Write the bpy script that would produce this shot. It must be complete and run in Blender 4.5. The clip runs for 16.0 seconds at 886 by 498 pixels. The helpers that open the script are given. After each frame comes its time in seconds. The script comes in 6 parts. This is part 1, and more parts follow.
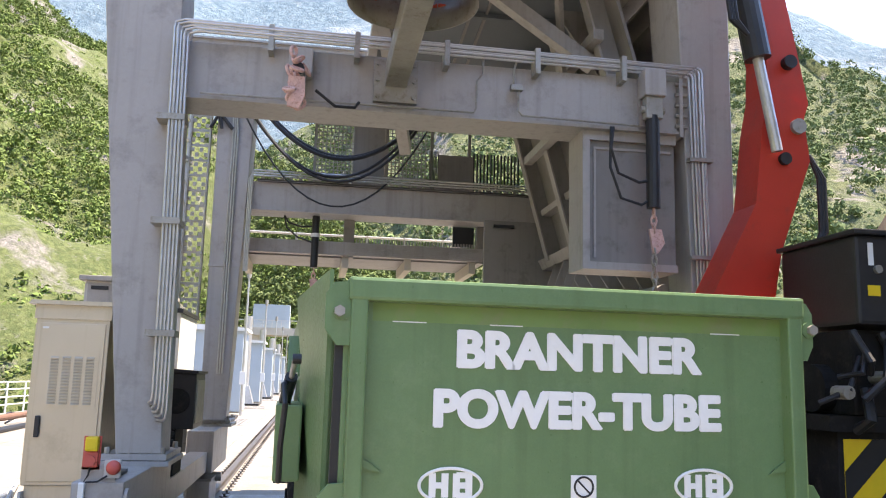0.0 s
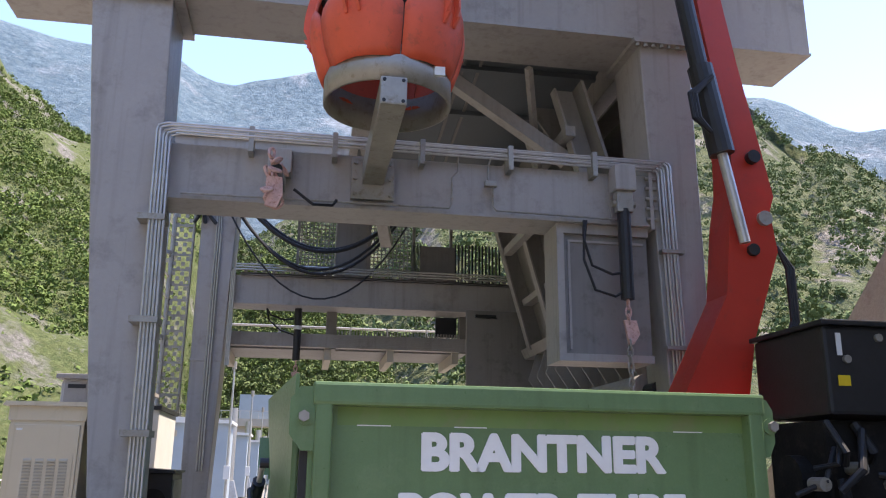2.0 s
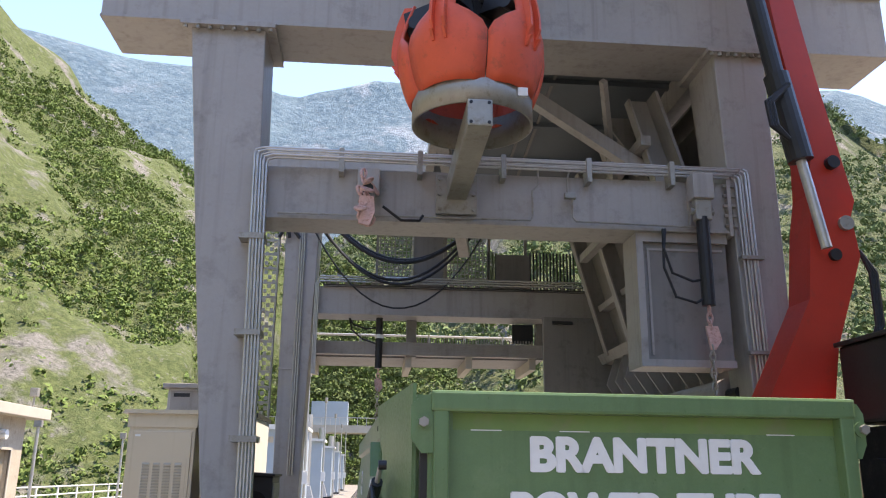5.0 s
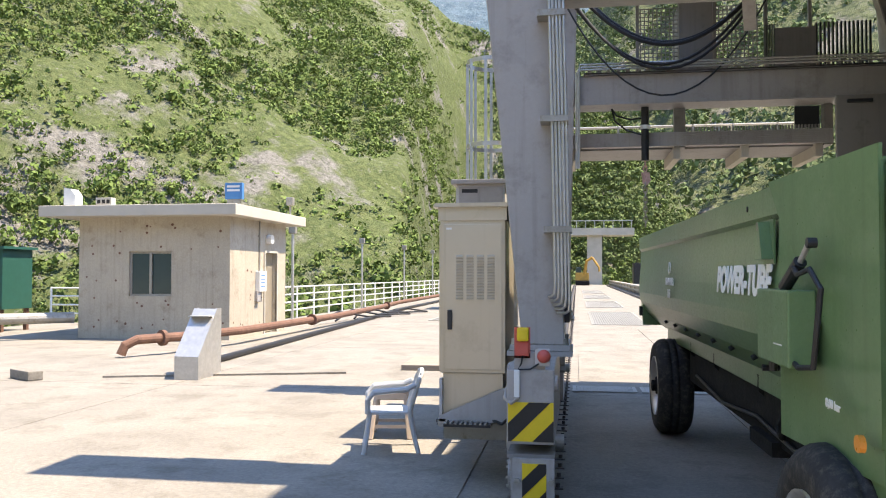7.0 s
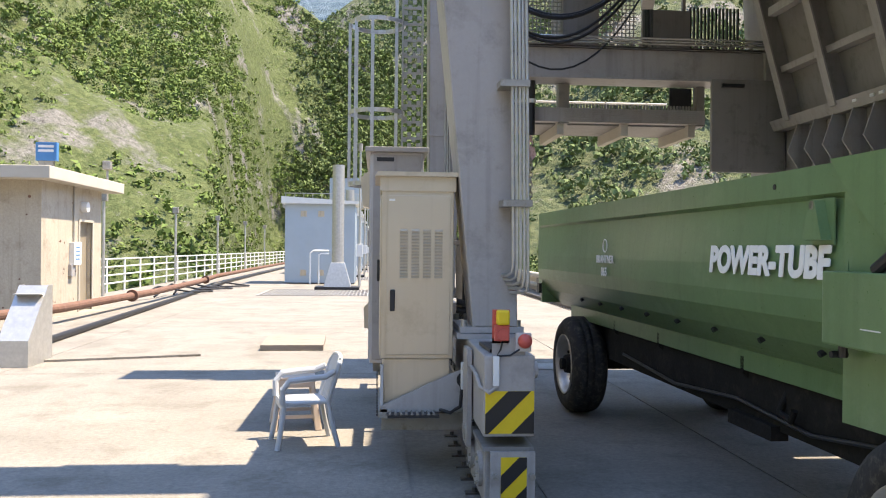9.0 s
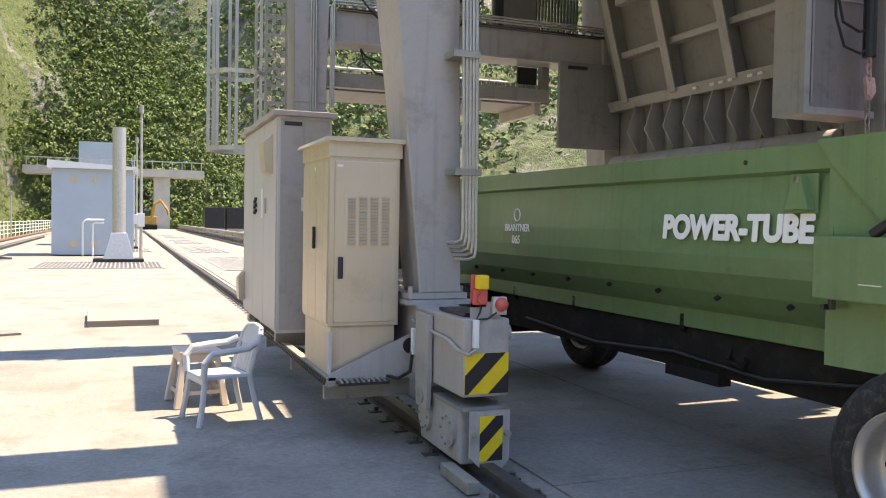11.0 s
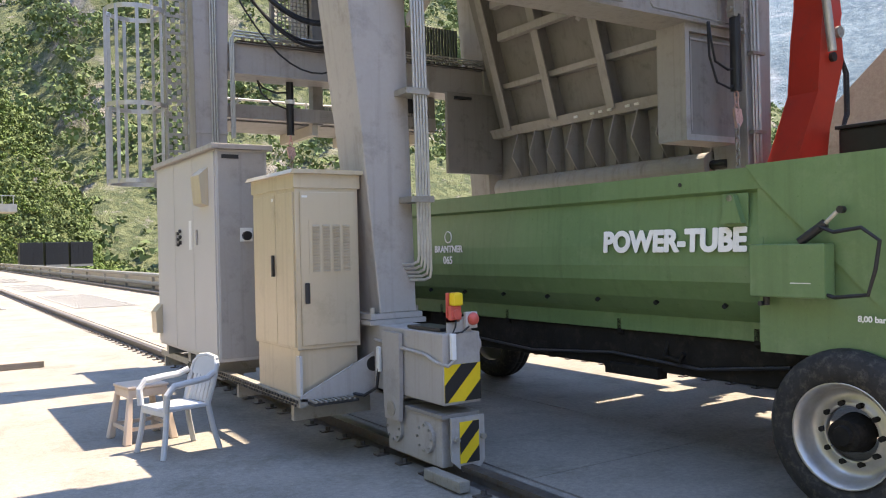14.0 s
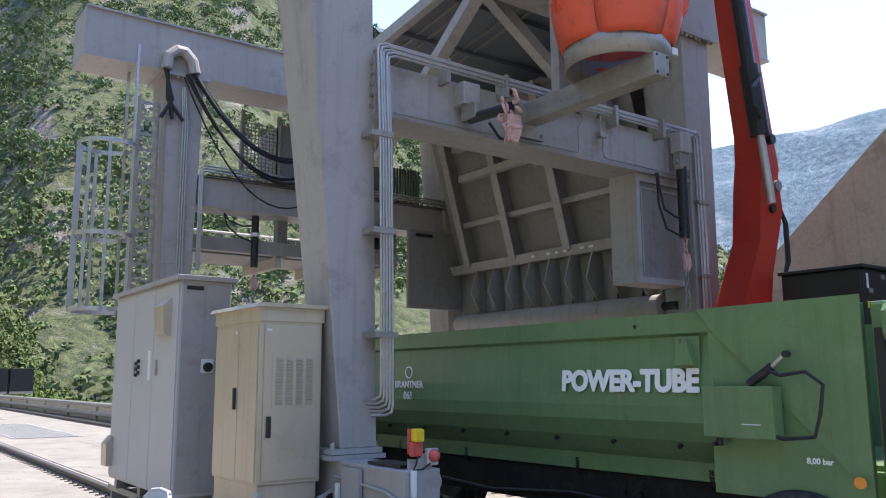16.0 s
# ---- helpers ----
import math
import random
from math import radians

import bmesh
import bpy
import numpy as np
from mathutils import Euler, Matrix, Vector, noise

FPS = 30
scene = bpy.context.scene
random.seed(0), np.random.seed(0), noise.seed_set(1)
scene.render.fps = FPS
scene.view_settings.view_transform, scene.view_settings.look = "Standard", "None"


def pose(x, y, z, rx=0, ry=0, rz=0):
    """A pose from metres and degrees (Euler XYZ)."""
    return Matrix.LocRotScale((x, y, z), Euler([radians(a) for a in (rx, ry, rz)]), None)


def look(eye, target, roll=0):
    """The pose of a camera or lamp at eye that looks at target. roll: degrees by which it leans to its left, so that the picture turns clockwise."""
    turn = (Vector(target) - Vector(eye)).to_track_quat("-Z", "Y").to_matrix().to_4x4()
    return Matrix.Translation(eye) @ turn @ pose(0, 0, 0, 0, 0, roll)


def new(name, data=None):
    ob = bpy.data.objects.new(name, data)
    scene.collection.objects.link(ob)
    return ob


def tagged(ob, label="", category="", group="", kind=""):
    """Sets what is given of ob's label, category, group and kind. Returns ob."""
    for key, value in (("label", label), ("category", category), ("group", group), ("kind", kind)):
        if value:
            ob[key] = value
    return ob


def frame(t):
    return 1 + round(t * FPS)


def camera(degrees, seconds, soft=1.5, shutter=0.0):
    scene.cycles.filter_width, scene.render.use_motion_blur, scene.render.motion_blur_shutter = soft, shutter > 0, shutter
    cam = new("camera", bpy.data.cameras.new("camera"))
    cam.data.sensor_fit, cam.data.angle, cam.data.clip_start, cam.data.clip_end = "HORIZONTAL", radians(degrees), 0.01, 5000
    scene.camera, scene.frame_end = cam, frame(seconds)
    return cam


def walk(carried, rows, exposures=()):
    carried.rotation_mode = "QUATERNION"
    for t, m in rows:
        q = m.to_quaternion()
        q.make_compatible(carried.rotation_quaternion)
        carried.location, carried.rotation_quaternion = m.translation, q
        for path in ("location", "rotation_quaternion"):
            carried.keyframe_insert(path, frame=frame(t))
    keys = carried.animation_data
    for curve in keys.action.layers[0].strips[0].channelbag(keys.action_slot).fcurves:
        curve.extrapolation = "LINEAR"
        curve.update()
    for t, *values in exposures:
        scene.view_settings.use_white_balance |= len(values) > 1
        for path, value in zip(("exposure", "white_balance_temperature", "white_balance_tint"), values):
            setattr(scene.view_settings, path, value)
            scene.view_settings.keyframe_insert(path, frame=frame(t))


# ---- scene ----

# ---- camera ----
cam = camera(56.8, 16.0, 1.1)
# seconds, eye, yaw to the left, pitch up, lean to the left
PATH = [
    (0, 1.333, -5.866, 1.605, -8.73, 9.04, 1.54),
    (0.5, 1.413, -5.921, 1.636, -9.07, 9.62, 1.30),
    (1, 1.414, -5.920, 1.643, -9.22, 11.05, 0.94),
    (1.5, 1.413, -5.941, 1.645, -9.31, 12.54, 0.81),
    (2, 1.410, -5.968, 1.653, -9.41, 15.06, 0.64),
    (2.5, 1.412, -5.993, 1.659, -9.55, 18.17, 0.35),
    (3, 1.411, -6.000, 1.660, -9.64, 19.31, 0.06),
    (3.2, 1.401, -6.010, 1.657, -9.69, 19.43, 0.01),
    (5.5, 1.103, -6.243, 1.613, 0.51, 10.93, 0.87),
    (6, 0.939, -6.016, 1.558, 7.80, 4.71, 0.00),
    (6.5, 0.716, -5.899, 1.558, 9.71, 2.35, -0.14),
    (7, 0.401, -5.801, 1.550, 9.27, 1.76, 0.09),
    (7.5, 0.155, -5.602, 1.535, 6.09, 1.42, 0.07),
    (8, -0.144, -5.479, 1.550, 4.34, 0.37, -1.16),
    (8.5, -0.491, -5.456, 1.537, -2.40, 0.59, 0.70),
    (8.7, -0.552, -5.390, 1.567, -3.64, 0.32, 0.79),
    (10.8, -1.805, -5.099, 1.540, -17.56, -1.54, 0.68),
    (11, -1.919, -5.068, 1.519, -21.25, -1.80, 0.99),
    (11.5, -2.191, -4.962, 1.544, -25.62, -3.62, 0.68),
    (12, -2.346, -4.777, 1.533, -28.08, -4.30, -0.10),
    (12.5, -2.573, -4.728, 1.530, -31.94, -4.37, 0.69),
    (13, -2.723, -4.810, 1.538, -33.34, -3.23, -0.29),
    (13.5, -2.803, -4.982, 1.511, -33.36, -0.65, -0.90),
    (14, -2.902, -5.073, 1.520, -32.82, -0.19, -1.27),
    (14.5, -3.063, -5.137, 1.498, -33.44, 0.73, -0.62),
    (15, -3.052, -5.173, 1.538, -34.67, 3.99, -0.60),
    (15.5, -2.995, -5.194, 1.549, -35.16, 7.65, -0.45),
    (16, -3.045, -5.181, 1.535, -36.05, 9.05, -0.24),
]


def aim(x, y, z, yaw, pitch, roll):
    a, b = radians(yaw), radians(pitch)
    way = Vector((-math.sin(a) * math.cos(b), math.cos(a) * math.cos(b), math.sin(b)))
    return look(Vector((x, y, z)), Vector((x, y, z)) + way, roll)


walk(cam, [(r[0], aim(*r[1:])) for r in PATH], exposures=[(0, 3.0, 7500, 16), (1.5, 2.65, 7200, 17), (2.5, 2.0, 6650, 22), (3, 1.85, 6550, 23), (5.5, 2.52, 7300, 15), (8.5, 2.57, 7250, 13), (11, 2.72, 7850, 15), (13.5, 2.83, 7700, 16), (15, 2.6, 6800, 15), (16, 2.35, 6400, 15)])

# ---- light ----
SUN_WAY = Vector((0.40, 0.03, 0.915)).normalized()
world = bpy.data.worlds.new("sky")
scene.world = world
world.use_nodes = True
wn = world.node_tree.nodes
sky = wn.new("ShaderNodeTexSky")
sky.sky_type = "NISHITA"
sky.sun_disc = False
sky.sun_elevation = math.asin(SUN_WAY.z)
sky.sun_rotation = math.atan2(SUN_WAY.x, SUN_WAY.y)
sky.altitude = 2600
sky.air_density = 0.85
sky.dust_density = 0.15
sky.ozone_density = 1.6
world.node_tree.links.new(sky.outputs[0], wn["Background"].inputs[0])
wn["Background"].inputs[1].default_value = 0.15
sun = new("sun", bpy.data.lights.new("sun", "SUN"))
sun.data.energy = 2.35
sun.data.angle = radians(0.53)
sun.data.color = (1.0, 0.925, 0.80)
sun.matrix_world = look(SUN_WAY * 60, (0, 0, 0))

# ---- materials ----
def material(name, base, rough=0.6, metal=0.0, var=0.18, scale=6.0, fine=60.0, bump=0.15, second=None, amount=0.5, spec=0.4, streak=0.0, stretch=(1, 1, 1), piece=0.0, speck=0.0):
    """A painted, stony or metal surface: broad and fine variation, streaks and fine relief."""
    m = bpy.data.materials.new(name)
    m.use_nodes = True
    nt = m.node_tree
    n, l = nt.nodes, nt.links
    bsdf = n["Principled BSDF"]
    bsdf.inputs["Roughness"].default_value = rough
    bsdf.inputs["Metallic"].default_value = metal
    bsdf.inputs["Specular IOR Level"].default_value = spec
    tc = n.new("ShaderNodeTexCoord")
    mp = n.new("ShaderNodeMapping")
    mp.inputs["Scale"].default_value = stretch
    geo = n.new("ShaderNodeNewGeometry")
    l.new(geo.outputs["Position"], mp.inputs[0])
    big = n.new("ShaderNodeTexNoise")
    big.inputs["Scale"].default_value = scale
    big.inputs["Detail"].default_value = 6
    big.inputs["Roughness"].default_value = 0.65
    l.new(mp.outputs[0], big.inputs[0])
    small = n.new("ShaderNodeTexNoise")
    small.inputs["Scale"].default_value = fine
    small.inputs["Detail"].default_value = 4
    l.new(mp.outputs[0], small.inputs[0])
    dark = tuple(c * (1 - var) for c in base)
    light = tuple(min(1, c * (1 + var)) for c in base)
    ramp = n.new("ShaderNodeValToRGB")
    ramp.color_ramp.elements[0].position = 0.3
    ramp.color_ramp.elements[1].position = 0.7
    ramp.color_ramp.elements[0].color = (*dark, 1)
    ramp.color_ramp.elements[1].color = (*light, 1)
    l.new(big.outputs[0], ramp.inputs[0])
    col = ramp.outputs[0]
    if second:
        r2 = n.new("ShaderNodeValToRGB")
        r2.color_ramp.elements[0].position = 0.62 - 0.25 * amount
        r2.color_ramp.elements[1].position = 0.80 - 0.25 * amount
        mid = n.new("ShaderNodeTexNoise")
        mid.inputs["Scale"].default_value = scale * 2.7
        mid.inputs["Detail"].default_value = 8
        mid.inputs["Roughness"].default_value = 0.72
        off = n.new("ShaderNodeMapping")
        off.inputs["Location"].default_value = (7.3, 2.1, 5.7)
        l.new(mp.outputs[0], off.inputs[0])
        l.new(off.outputs[0], mid.inputs[0])
        l.new(mid.outputs[0], r2.inputs[0])
        mx = n.new("ShaderNodeMixRGB")
        mx.inputs[2].default_value = (*second, 1)
        l.new(r2.outputs[0], mx.inputs[0])
        l.new(col, mx.inputs[1])
        col = mx.outputs[0]
    if streak:
        sm = n.new("ShaderNodeMapping")
        sm.inputs["Scale"].default_value = (9, 9, 0.35)
        l.new(geo.outputs["Position"], sm.inputs[0])
        sn = n.new("ShaderNodeTexNoise")
        sn.inputs["Scale"].default_value = 1.6
        sn.inputs["Detail"].default_value = 5
        l.new(sm.outputs[0], sn.inputs[0])
        sr = n.new("ShaderNodeValToRGB")
        sr.color_ramp.elements[0].position = 0.52
        sr.color_ramp.elements[1].position = 0.75
        sr.color_ramp.elements[0].color = (1, 1, 1, 1)
        sr.color_ramp.elements[1].color = (1 - streak, 1 - streak * 1.05, 1 - streak * 1.15, 1)
        l.new(sn.outputs[0], sr.inputs[0])
        ms = n.new("ShaderNodeMixRGB")
        ms.blend_type = "MULTIPLY"
        ms.inputs[0].default_value = 1
        l.new(col, ms.inputs[1])
        l.new(sr.outputs[0], ms.inputs[2])
        col = ms.outputs[0]
    if speck:
        # grit: fine and middling grains over the base tone
        for size, share in ((170.0, 1.0), (26.0, 0.8)):
            gn = n.new("ShaderNodeTexNoise")
            gn.inputs["Scale"].default_value = size
            gn.inputs["Detail"].default_value = 3
            gn.inputs["Roughness"].default_value = 0.7
            l.new(geo.outputs["Position"], gn.inputs[0])
            gr = n.new("ShaderNodeMapRange")
            gr.inputs[1].default_value = 0.3
            gr.inputs[2].default_value = 0.7
            gr.inputs[3].default_value = 1 - speck * share
            gr.inputs[4].default_value = 1 + speck * share
            l.new(gn.outputs[0], gr.inputs[0])
            gm = n.new("ShaderNodeMixRGB")
            gm.blend_type = "MULTIPLY"
            gm.inputs[0].default_value = 1
            l.new(col, gm.inputs[1])
            l.new(gr.outputs[0], gm.inputs[2])
            col = gm.outputs[0]
    if piece:
        oi = n.new("ShaderNodeObjectInfo")
        hv = n.new("ShaderNodeHueSaturation")
        mr = n.new("ShaderNodeMapRange")
        mr.inputs[3].default_value = 1 - piece
        mr.inputs[4].default_value = 1 + piece
        l.new(oi.outputs["Random"], mr.inputs[0])
        l.new(mr.outputs[0], hv.inputs["Value"])
        l.new(col, hv.inputs["Color"])
        col = hv.outputs[0]
    l.new(col, bsdf.inputs["Base Color"])
    rr = n.new("ShaderNodeMapRange")
    rr.inputs[3].default_value = max(0.03, rough - 0.12)
    rr.inputs[4].default_value = min(1, rough + 0.14)
    l.new(small.outputs[0], rr.inputs[0])
    l.new(rr.outputs[0], bsdf.inputs["Roughness"])
    if bump:
        b = n.new("ShaderNodeBump")
        b.inputs["Strength"].default_value = bump
        b.inputs["Distance"].default_value = 0.01
        l.new(small.outputs[0], b.inputs["Height"])
        l.new(b.outputs[0], bsdf.inputs["Normal"])
    return m


GREY = material("grey_steel_paint", (0.35, 0.327, 0.305), 0.45, var=0.05, scale=1.3, second=(0.255, 0.235, 0.215), amount=0.34, bump=0.03, streak=0.2, speck=0.035)
GREY_DARK = material("grey_hopper_paint", (0.225, 0.21, 0.195), 0.5, var=0.08, scale=2.0, second=(0.15, 0.14, 0.12), amount=0.3, bump=0.04, streak=0.15)
GREY_LIGHT = material("light_grey_cabinet", (0.45, 0.43, 0.41), 0.4, var=0.03, scale=1.5, bump=0.02)
GREEN = material("green_trailer_paint", (0.122, 0.205, 0.09), 0.32, var=0.10, scale=1.6, second=(0.155, 0.235, 0.115), amount=0.4, bump=0.04, streak=0.16, speck=0.04)
GREEN_OLD_SUNLIT = material("faded_sunlit_green_paint", (0.14, 0.23, 0.07), 0.5, var=0.12, scale=2.5, second=(0.18, 0.22, 0.10), amount=0.5, bump=0.08)
GREEN_SHELTER = material("green_sheet", (0.018, 0.085, 0.062), 0.5, var=0.1)
WHITE = material("white_lettering", (0.78, 0.78, 0.76), 0.5, var=0.04, scale=20)
CREAM = material("steel_cabinet", (0.54, 0.465, 0.35), 0.36, metal=0.55, var=0.05, scale=1.1, second=(0.44, 0.375, 0.275), amount=0.3, bump=0.02, streak=0.14)
CONCRETE = material("sunlit_concrete", (0.212, 0.194, 0.166), 0.9, var=0.17, scale=0.7, fine=60, second=(0.15, 0.136, 0.112), amount=0.5, bump=0.45, speck=0.22)
CONCRETE_WALL = material("shuttered_concrete", (0.41, 0.36, 0.28), 0.9, var=0.10, scale=0.9, fine=40, second=(0.27, 0.22, 0.16), amount=0.3, bump=0.3, streak=0.16, speck=0.12)
CONCRETE_LIGHT = material("pale_concrete", (0.46, 0.42, 0.35), 0.9, var=0.1, scale=0.8, fine=40, bump=0.3)
RUBBER = material("tyre_rubber", (0.025, 0.024, 0.023), 0.85, var=0.3, scale=7, second=(0.085, 0.075, 0.062), amount=0.5, bump=0.2)
BLACK = material("black_paint", (0.02, 0.02, 0.022), 0.4, var=0.2, scale=8, bump=0.05)
CABLE = material("black_cable", (0.018, 0.018, 0.02), 0.5, var=0.2, scale=30, bump=0.05)
UNDER = material("dirty_chassis", (0.016, 0.015, 0.014), 0.75, var=0.3, scale=4, second=(0.035, 0.03, 0.025), amount=0.4, bump=0.2, spec=0.12)
RED = material("red_crane_paint", (0.46, 0.035, 0.018), 0.38, var=0.08, scale=3, second=(0.33, 0.04, 0.025), amount=0.25, bump=0.04)
ORANGE = material("orange_red_grab_paint", (0.68, 0.105, 0.05), 0.5, var=0.1, scale=4, second=(0.40, 0.08, 0.04), amount=0.3, bump=0.06)
PINK = material("faded_pink_chain", (0.60, 0.38, 0.33), 0.6, var=0.2, scale=20, second=(0.35, 0.14, 0.11), amount=0.4)
STEEL = material("galvanised_steel", (0.50, 0.49, 0.47), 0.38, metal=0.7, var=0.12, scale=12, bump=0.05)
STEEL_DULL = material("dull_steel", (0.34, 0.32, 0.28), 0.5, metal=0.5, var=0.15, scale=5, second=(0.22, 0.18, 0.13), amount=0.35, bump=0.08)
RAIL = material("rail_steel", (0.11, 0.10, 0.095), 0.45, metal=0.6, var=0.25, scale=8, second=(0.12, 0.07, 0.04), amount=0.4, bump=0.15)
RUST = material("rusty_pipe", (0.15, 0.078, 0.052), 0.8, var=0.25, scale=5, second=(0.11, 0.06, 0.04), amount=0.5, bump=0.3)
YELLOW = material("warning_yellow", (0.72, 0.50, 0.02), 0.45, var=0.06, scale=10, bump=0.03)
STRIPE_BLACK = material("warning_black", (0.018, 0.018, 0.018), 0.45, var=0.1, scale=10, bump=0.03)
LAMP_RED = material("faded_red_plastic", (0.55, 0.10, 0.075), 0.45, var=0.12, scale=12, bump=0.03)
PLASTIC = material("grey_plastic", (0.42, 0.43, 0.44), 0.42, var=0.05, scale=6, bump=0.03)
PLASTIC_TAN = material("tan_plastic", (0.54, 0.43, 0.345), 0.5, var=0.07, scale=6, bump=0.03)
WOOD = material("weathered_board", (0.25, 0.21, 0.17), 0.85, var=0.2, scale=3, fine=30, stretch=(1, 8, 8), bump=0.35)
GRATE = material("steel_grating", (0.33, 0.32, 0.29), 0.6, metal=0.4, var=0.12, scale=10, bump=0.1)
GLASS_DARK = material("dark_glass", (0.03, 0.05, 0.045), 0.08, var=0.1, scale=2, bump=0.0, spec=0.6)
BLUE_SHED = material("pale_blue_sheet", (0.36, 0.42, 0.46), 0.5, var=0.05, scale=1, bump=0.05)
BLUE = material("blue_panel", (0.06, 0.20, 0.42), 0.5, var=0.05)
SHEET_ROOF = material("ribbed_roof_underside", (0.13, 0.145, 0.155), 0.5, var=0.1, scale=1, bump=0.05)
WHITE_PAINT = material("white_paint", (0.70, 0.70, 0.67), 0.5, var=0.05, scale=3)
DIGGER = material("dull_digger_yellow", (0.42, 0.25, 0.05), 0.55, var=0.2, scale=2, second=(0.25, 0.16, 0.06), amount=0.4)
SIGNAL = material("orange_reflector", (0.75, 0.28, 0.04), 0.3, var=0.05)
ROCK_PALE = material("pale_rock", (0.36, 0.33, 0.28), 0.9, var=0.2, scale=2, bump=0.5)

# ---- helpers ----
def empty(name, x=0, y=0, z=0, rz=0):
    ob = new(name)
    ob.matrix_world = pose(x, y, z, 0, 0, rz)
    return ob


def part(name, bm, mat, parent=None, label="", smooth=False):
    me = bpy.data.meshes.new(name)
    if smooth:
        for f in bm.faces:
            f.smooth = True
    bm.normal_update()
    bm.to_mesh(me)
    bm.free()
    me.materials.append(mat)
    ob = new(name, me)
    if parent:
        ob.parent = parent
    if label:
        ob["label"] = label
    return ob


def add_box(bm, x0, y0, z0, x1, y1, z1, m=None, bevel=0.0):
    vs = [bm.verts.new(v) for v in ((x0, y0, z0), (x1, y0, z0), (x1, y1, z0), (x0, y1, z0), (x0, y0, z1), (x1, y0, z1), (x1, y1, z1), (x0, y1, z1))]
    fs = [bm.faces.new([vs[i] for i in q]) for q in ((0, 3, 2, 1), (4, 5, 6, 7), (0, 1, 5, 4), (1, 2, 6, 5), (2, 3, 7, 6), (3, 0, 4, 7))]
    if bevel:
        es = list({e for f in fs for e in f.edges})
        out = bmesh.ops.bevel(bm, geom=es, offset=bevel, segments=2, affect="EDGES", profile=0.6)
        vs = list({v for f in out["faces"] for v in f.verts} | {v for v in vs if v.is_valid})
    if m is not None:
        bmesh.ops.transform(bm, matrix=m, verts=vs)
    return vs


def box(x0, y0, z0, x1, y1, z1, m=None, bevel=0.0):
    bm = bmesh.new()
    add_box(bm, x0, y0, z0, x1, y1, z1, m, bevel)
    return bm


def add_tube(bm, p, q, r, r2=None, seg=12, caps=True):
    p, q = Vector(p), Vector(q)
    d = q - p
    rot = d.to_track_quat("Z", "Y").to_matrix().to_4x4()
    bmesh.ops.create_cone(bm, cap_ends=caps, segments=seg, radius1=r, radius2=r if r2 is None else r2, depth=d.length, matrix=Matrix.Translation((p + q) / 2) @ rot)


def tube(p, q, r, r2=None, seg=12):
    bm = bmesh.new()
    add_tube(bm, p, q, r, r2, seg)
    return bm


def add_prism(bm, pts, h, m=None):
    """A flat outline in x, y drawn up by h."""
    a = [bm.verts.new((p[0], p[1], 0)) for p in pts]
    b = [bm.verts.new((p[0], p[1], h)) for p in pts]
    n = len(pts)
    bm.faces.new(a[::-1])
    bm.faces.new(b)
    for i in range(n):
        bm.faces.new((a[i], a[(i + 1) % n], b[(i + 1) % n], b[i]))
    if m is not None:
        bmesh.ops.transform(bm, matrix=m, verts=a + b)
    return a + b


def prism(pts, h, m=None):
    bm = bmesh.new()
    add_prism(bm, pts, h, m)
    return bm


# x, y of an outline laid into y, z with its height along x; and into x, z with its height along y
SIDE = Matrix(((0, 0, 1, 0), (1, 0, 0, 0), (0, 1, 0, 0), (0, 0, 0, 1)))
FRONT = Matrix(((1, 0, 0, 0), (0, 0, 1, 0), (0, 1, 0, 0), (0, 0, 0, 1)))


def add_sweep(bm, pts, r, seg=8):
    """A round bar along a line of points."""
    pts = [Vector(p) for p in pts]
    rings = []
    for i, p in enumerate(pts):
        d = (pts[min(i + 1, len(pts) - 1)] - pts[max(i - 1, 0)]).normalized()
        rot = d.to_track_quat("Z", "Y").to_matrix()
        rings.append([bm.verts.new(p + rot @ Vector((r * math.cos(2 * math.pi * k / seg), r * math.sin(2 * math.pi * k / seg), 0))) for k in range(seg)])
    for a, b in zip(rings, rings[1:]):
        best = min(range(seg), key=lambda s: sum((a[k].co - b[(k + s) % seg].co).length for k in range(0, seg, 2)))
        for k in range(seg):
            bm.faces.new((a[k], a[(k + 1) % seg], b[(k + 1 + best) % seg], b[(k + best) % seg]))
    bm.faces.new(rings[0][::-1])
    bm.faces.new(rings[-1])


def sweep(pts, r, seg=8):
    bm = bmesh.new()
    add_sweep(bm, pts, r, seg)
    return bm


def sag(p, q, drop, n=14):
    p, q = Vector(p), Vector(q)
    return [p.lerp(q, i / n) - Vector((0, 0, 4 * drop * (i / n) * (1 - i / n))) for i in range(n + 1)]


def turn(x, y, z, ax, deg):
    return Matrix.Translation((x, y, z)) @ Matrix.Rotation(radians(deg), 4, ax)


def flip_up(bm):
    bmesh.ops.recalc_face_normals(bm, faces=bm.faces)
    return bm


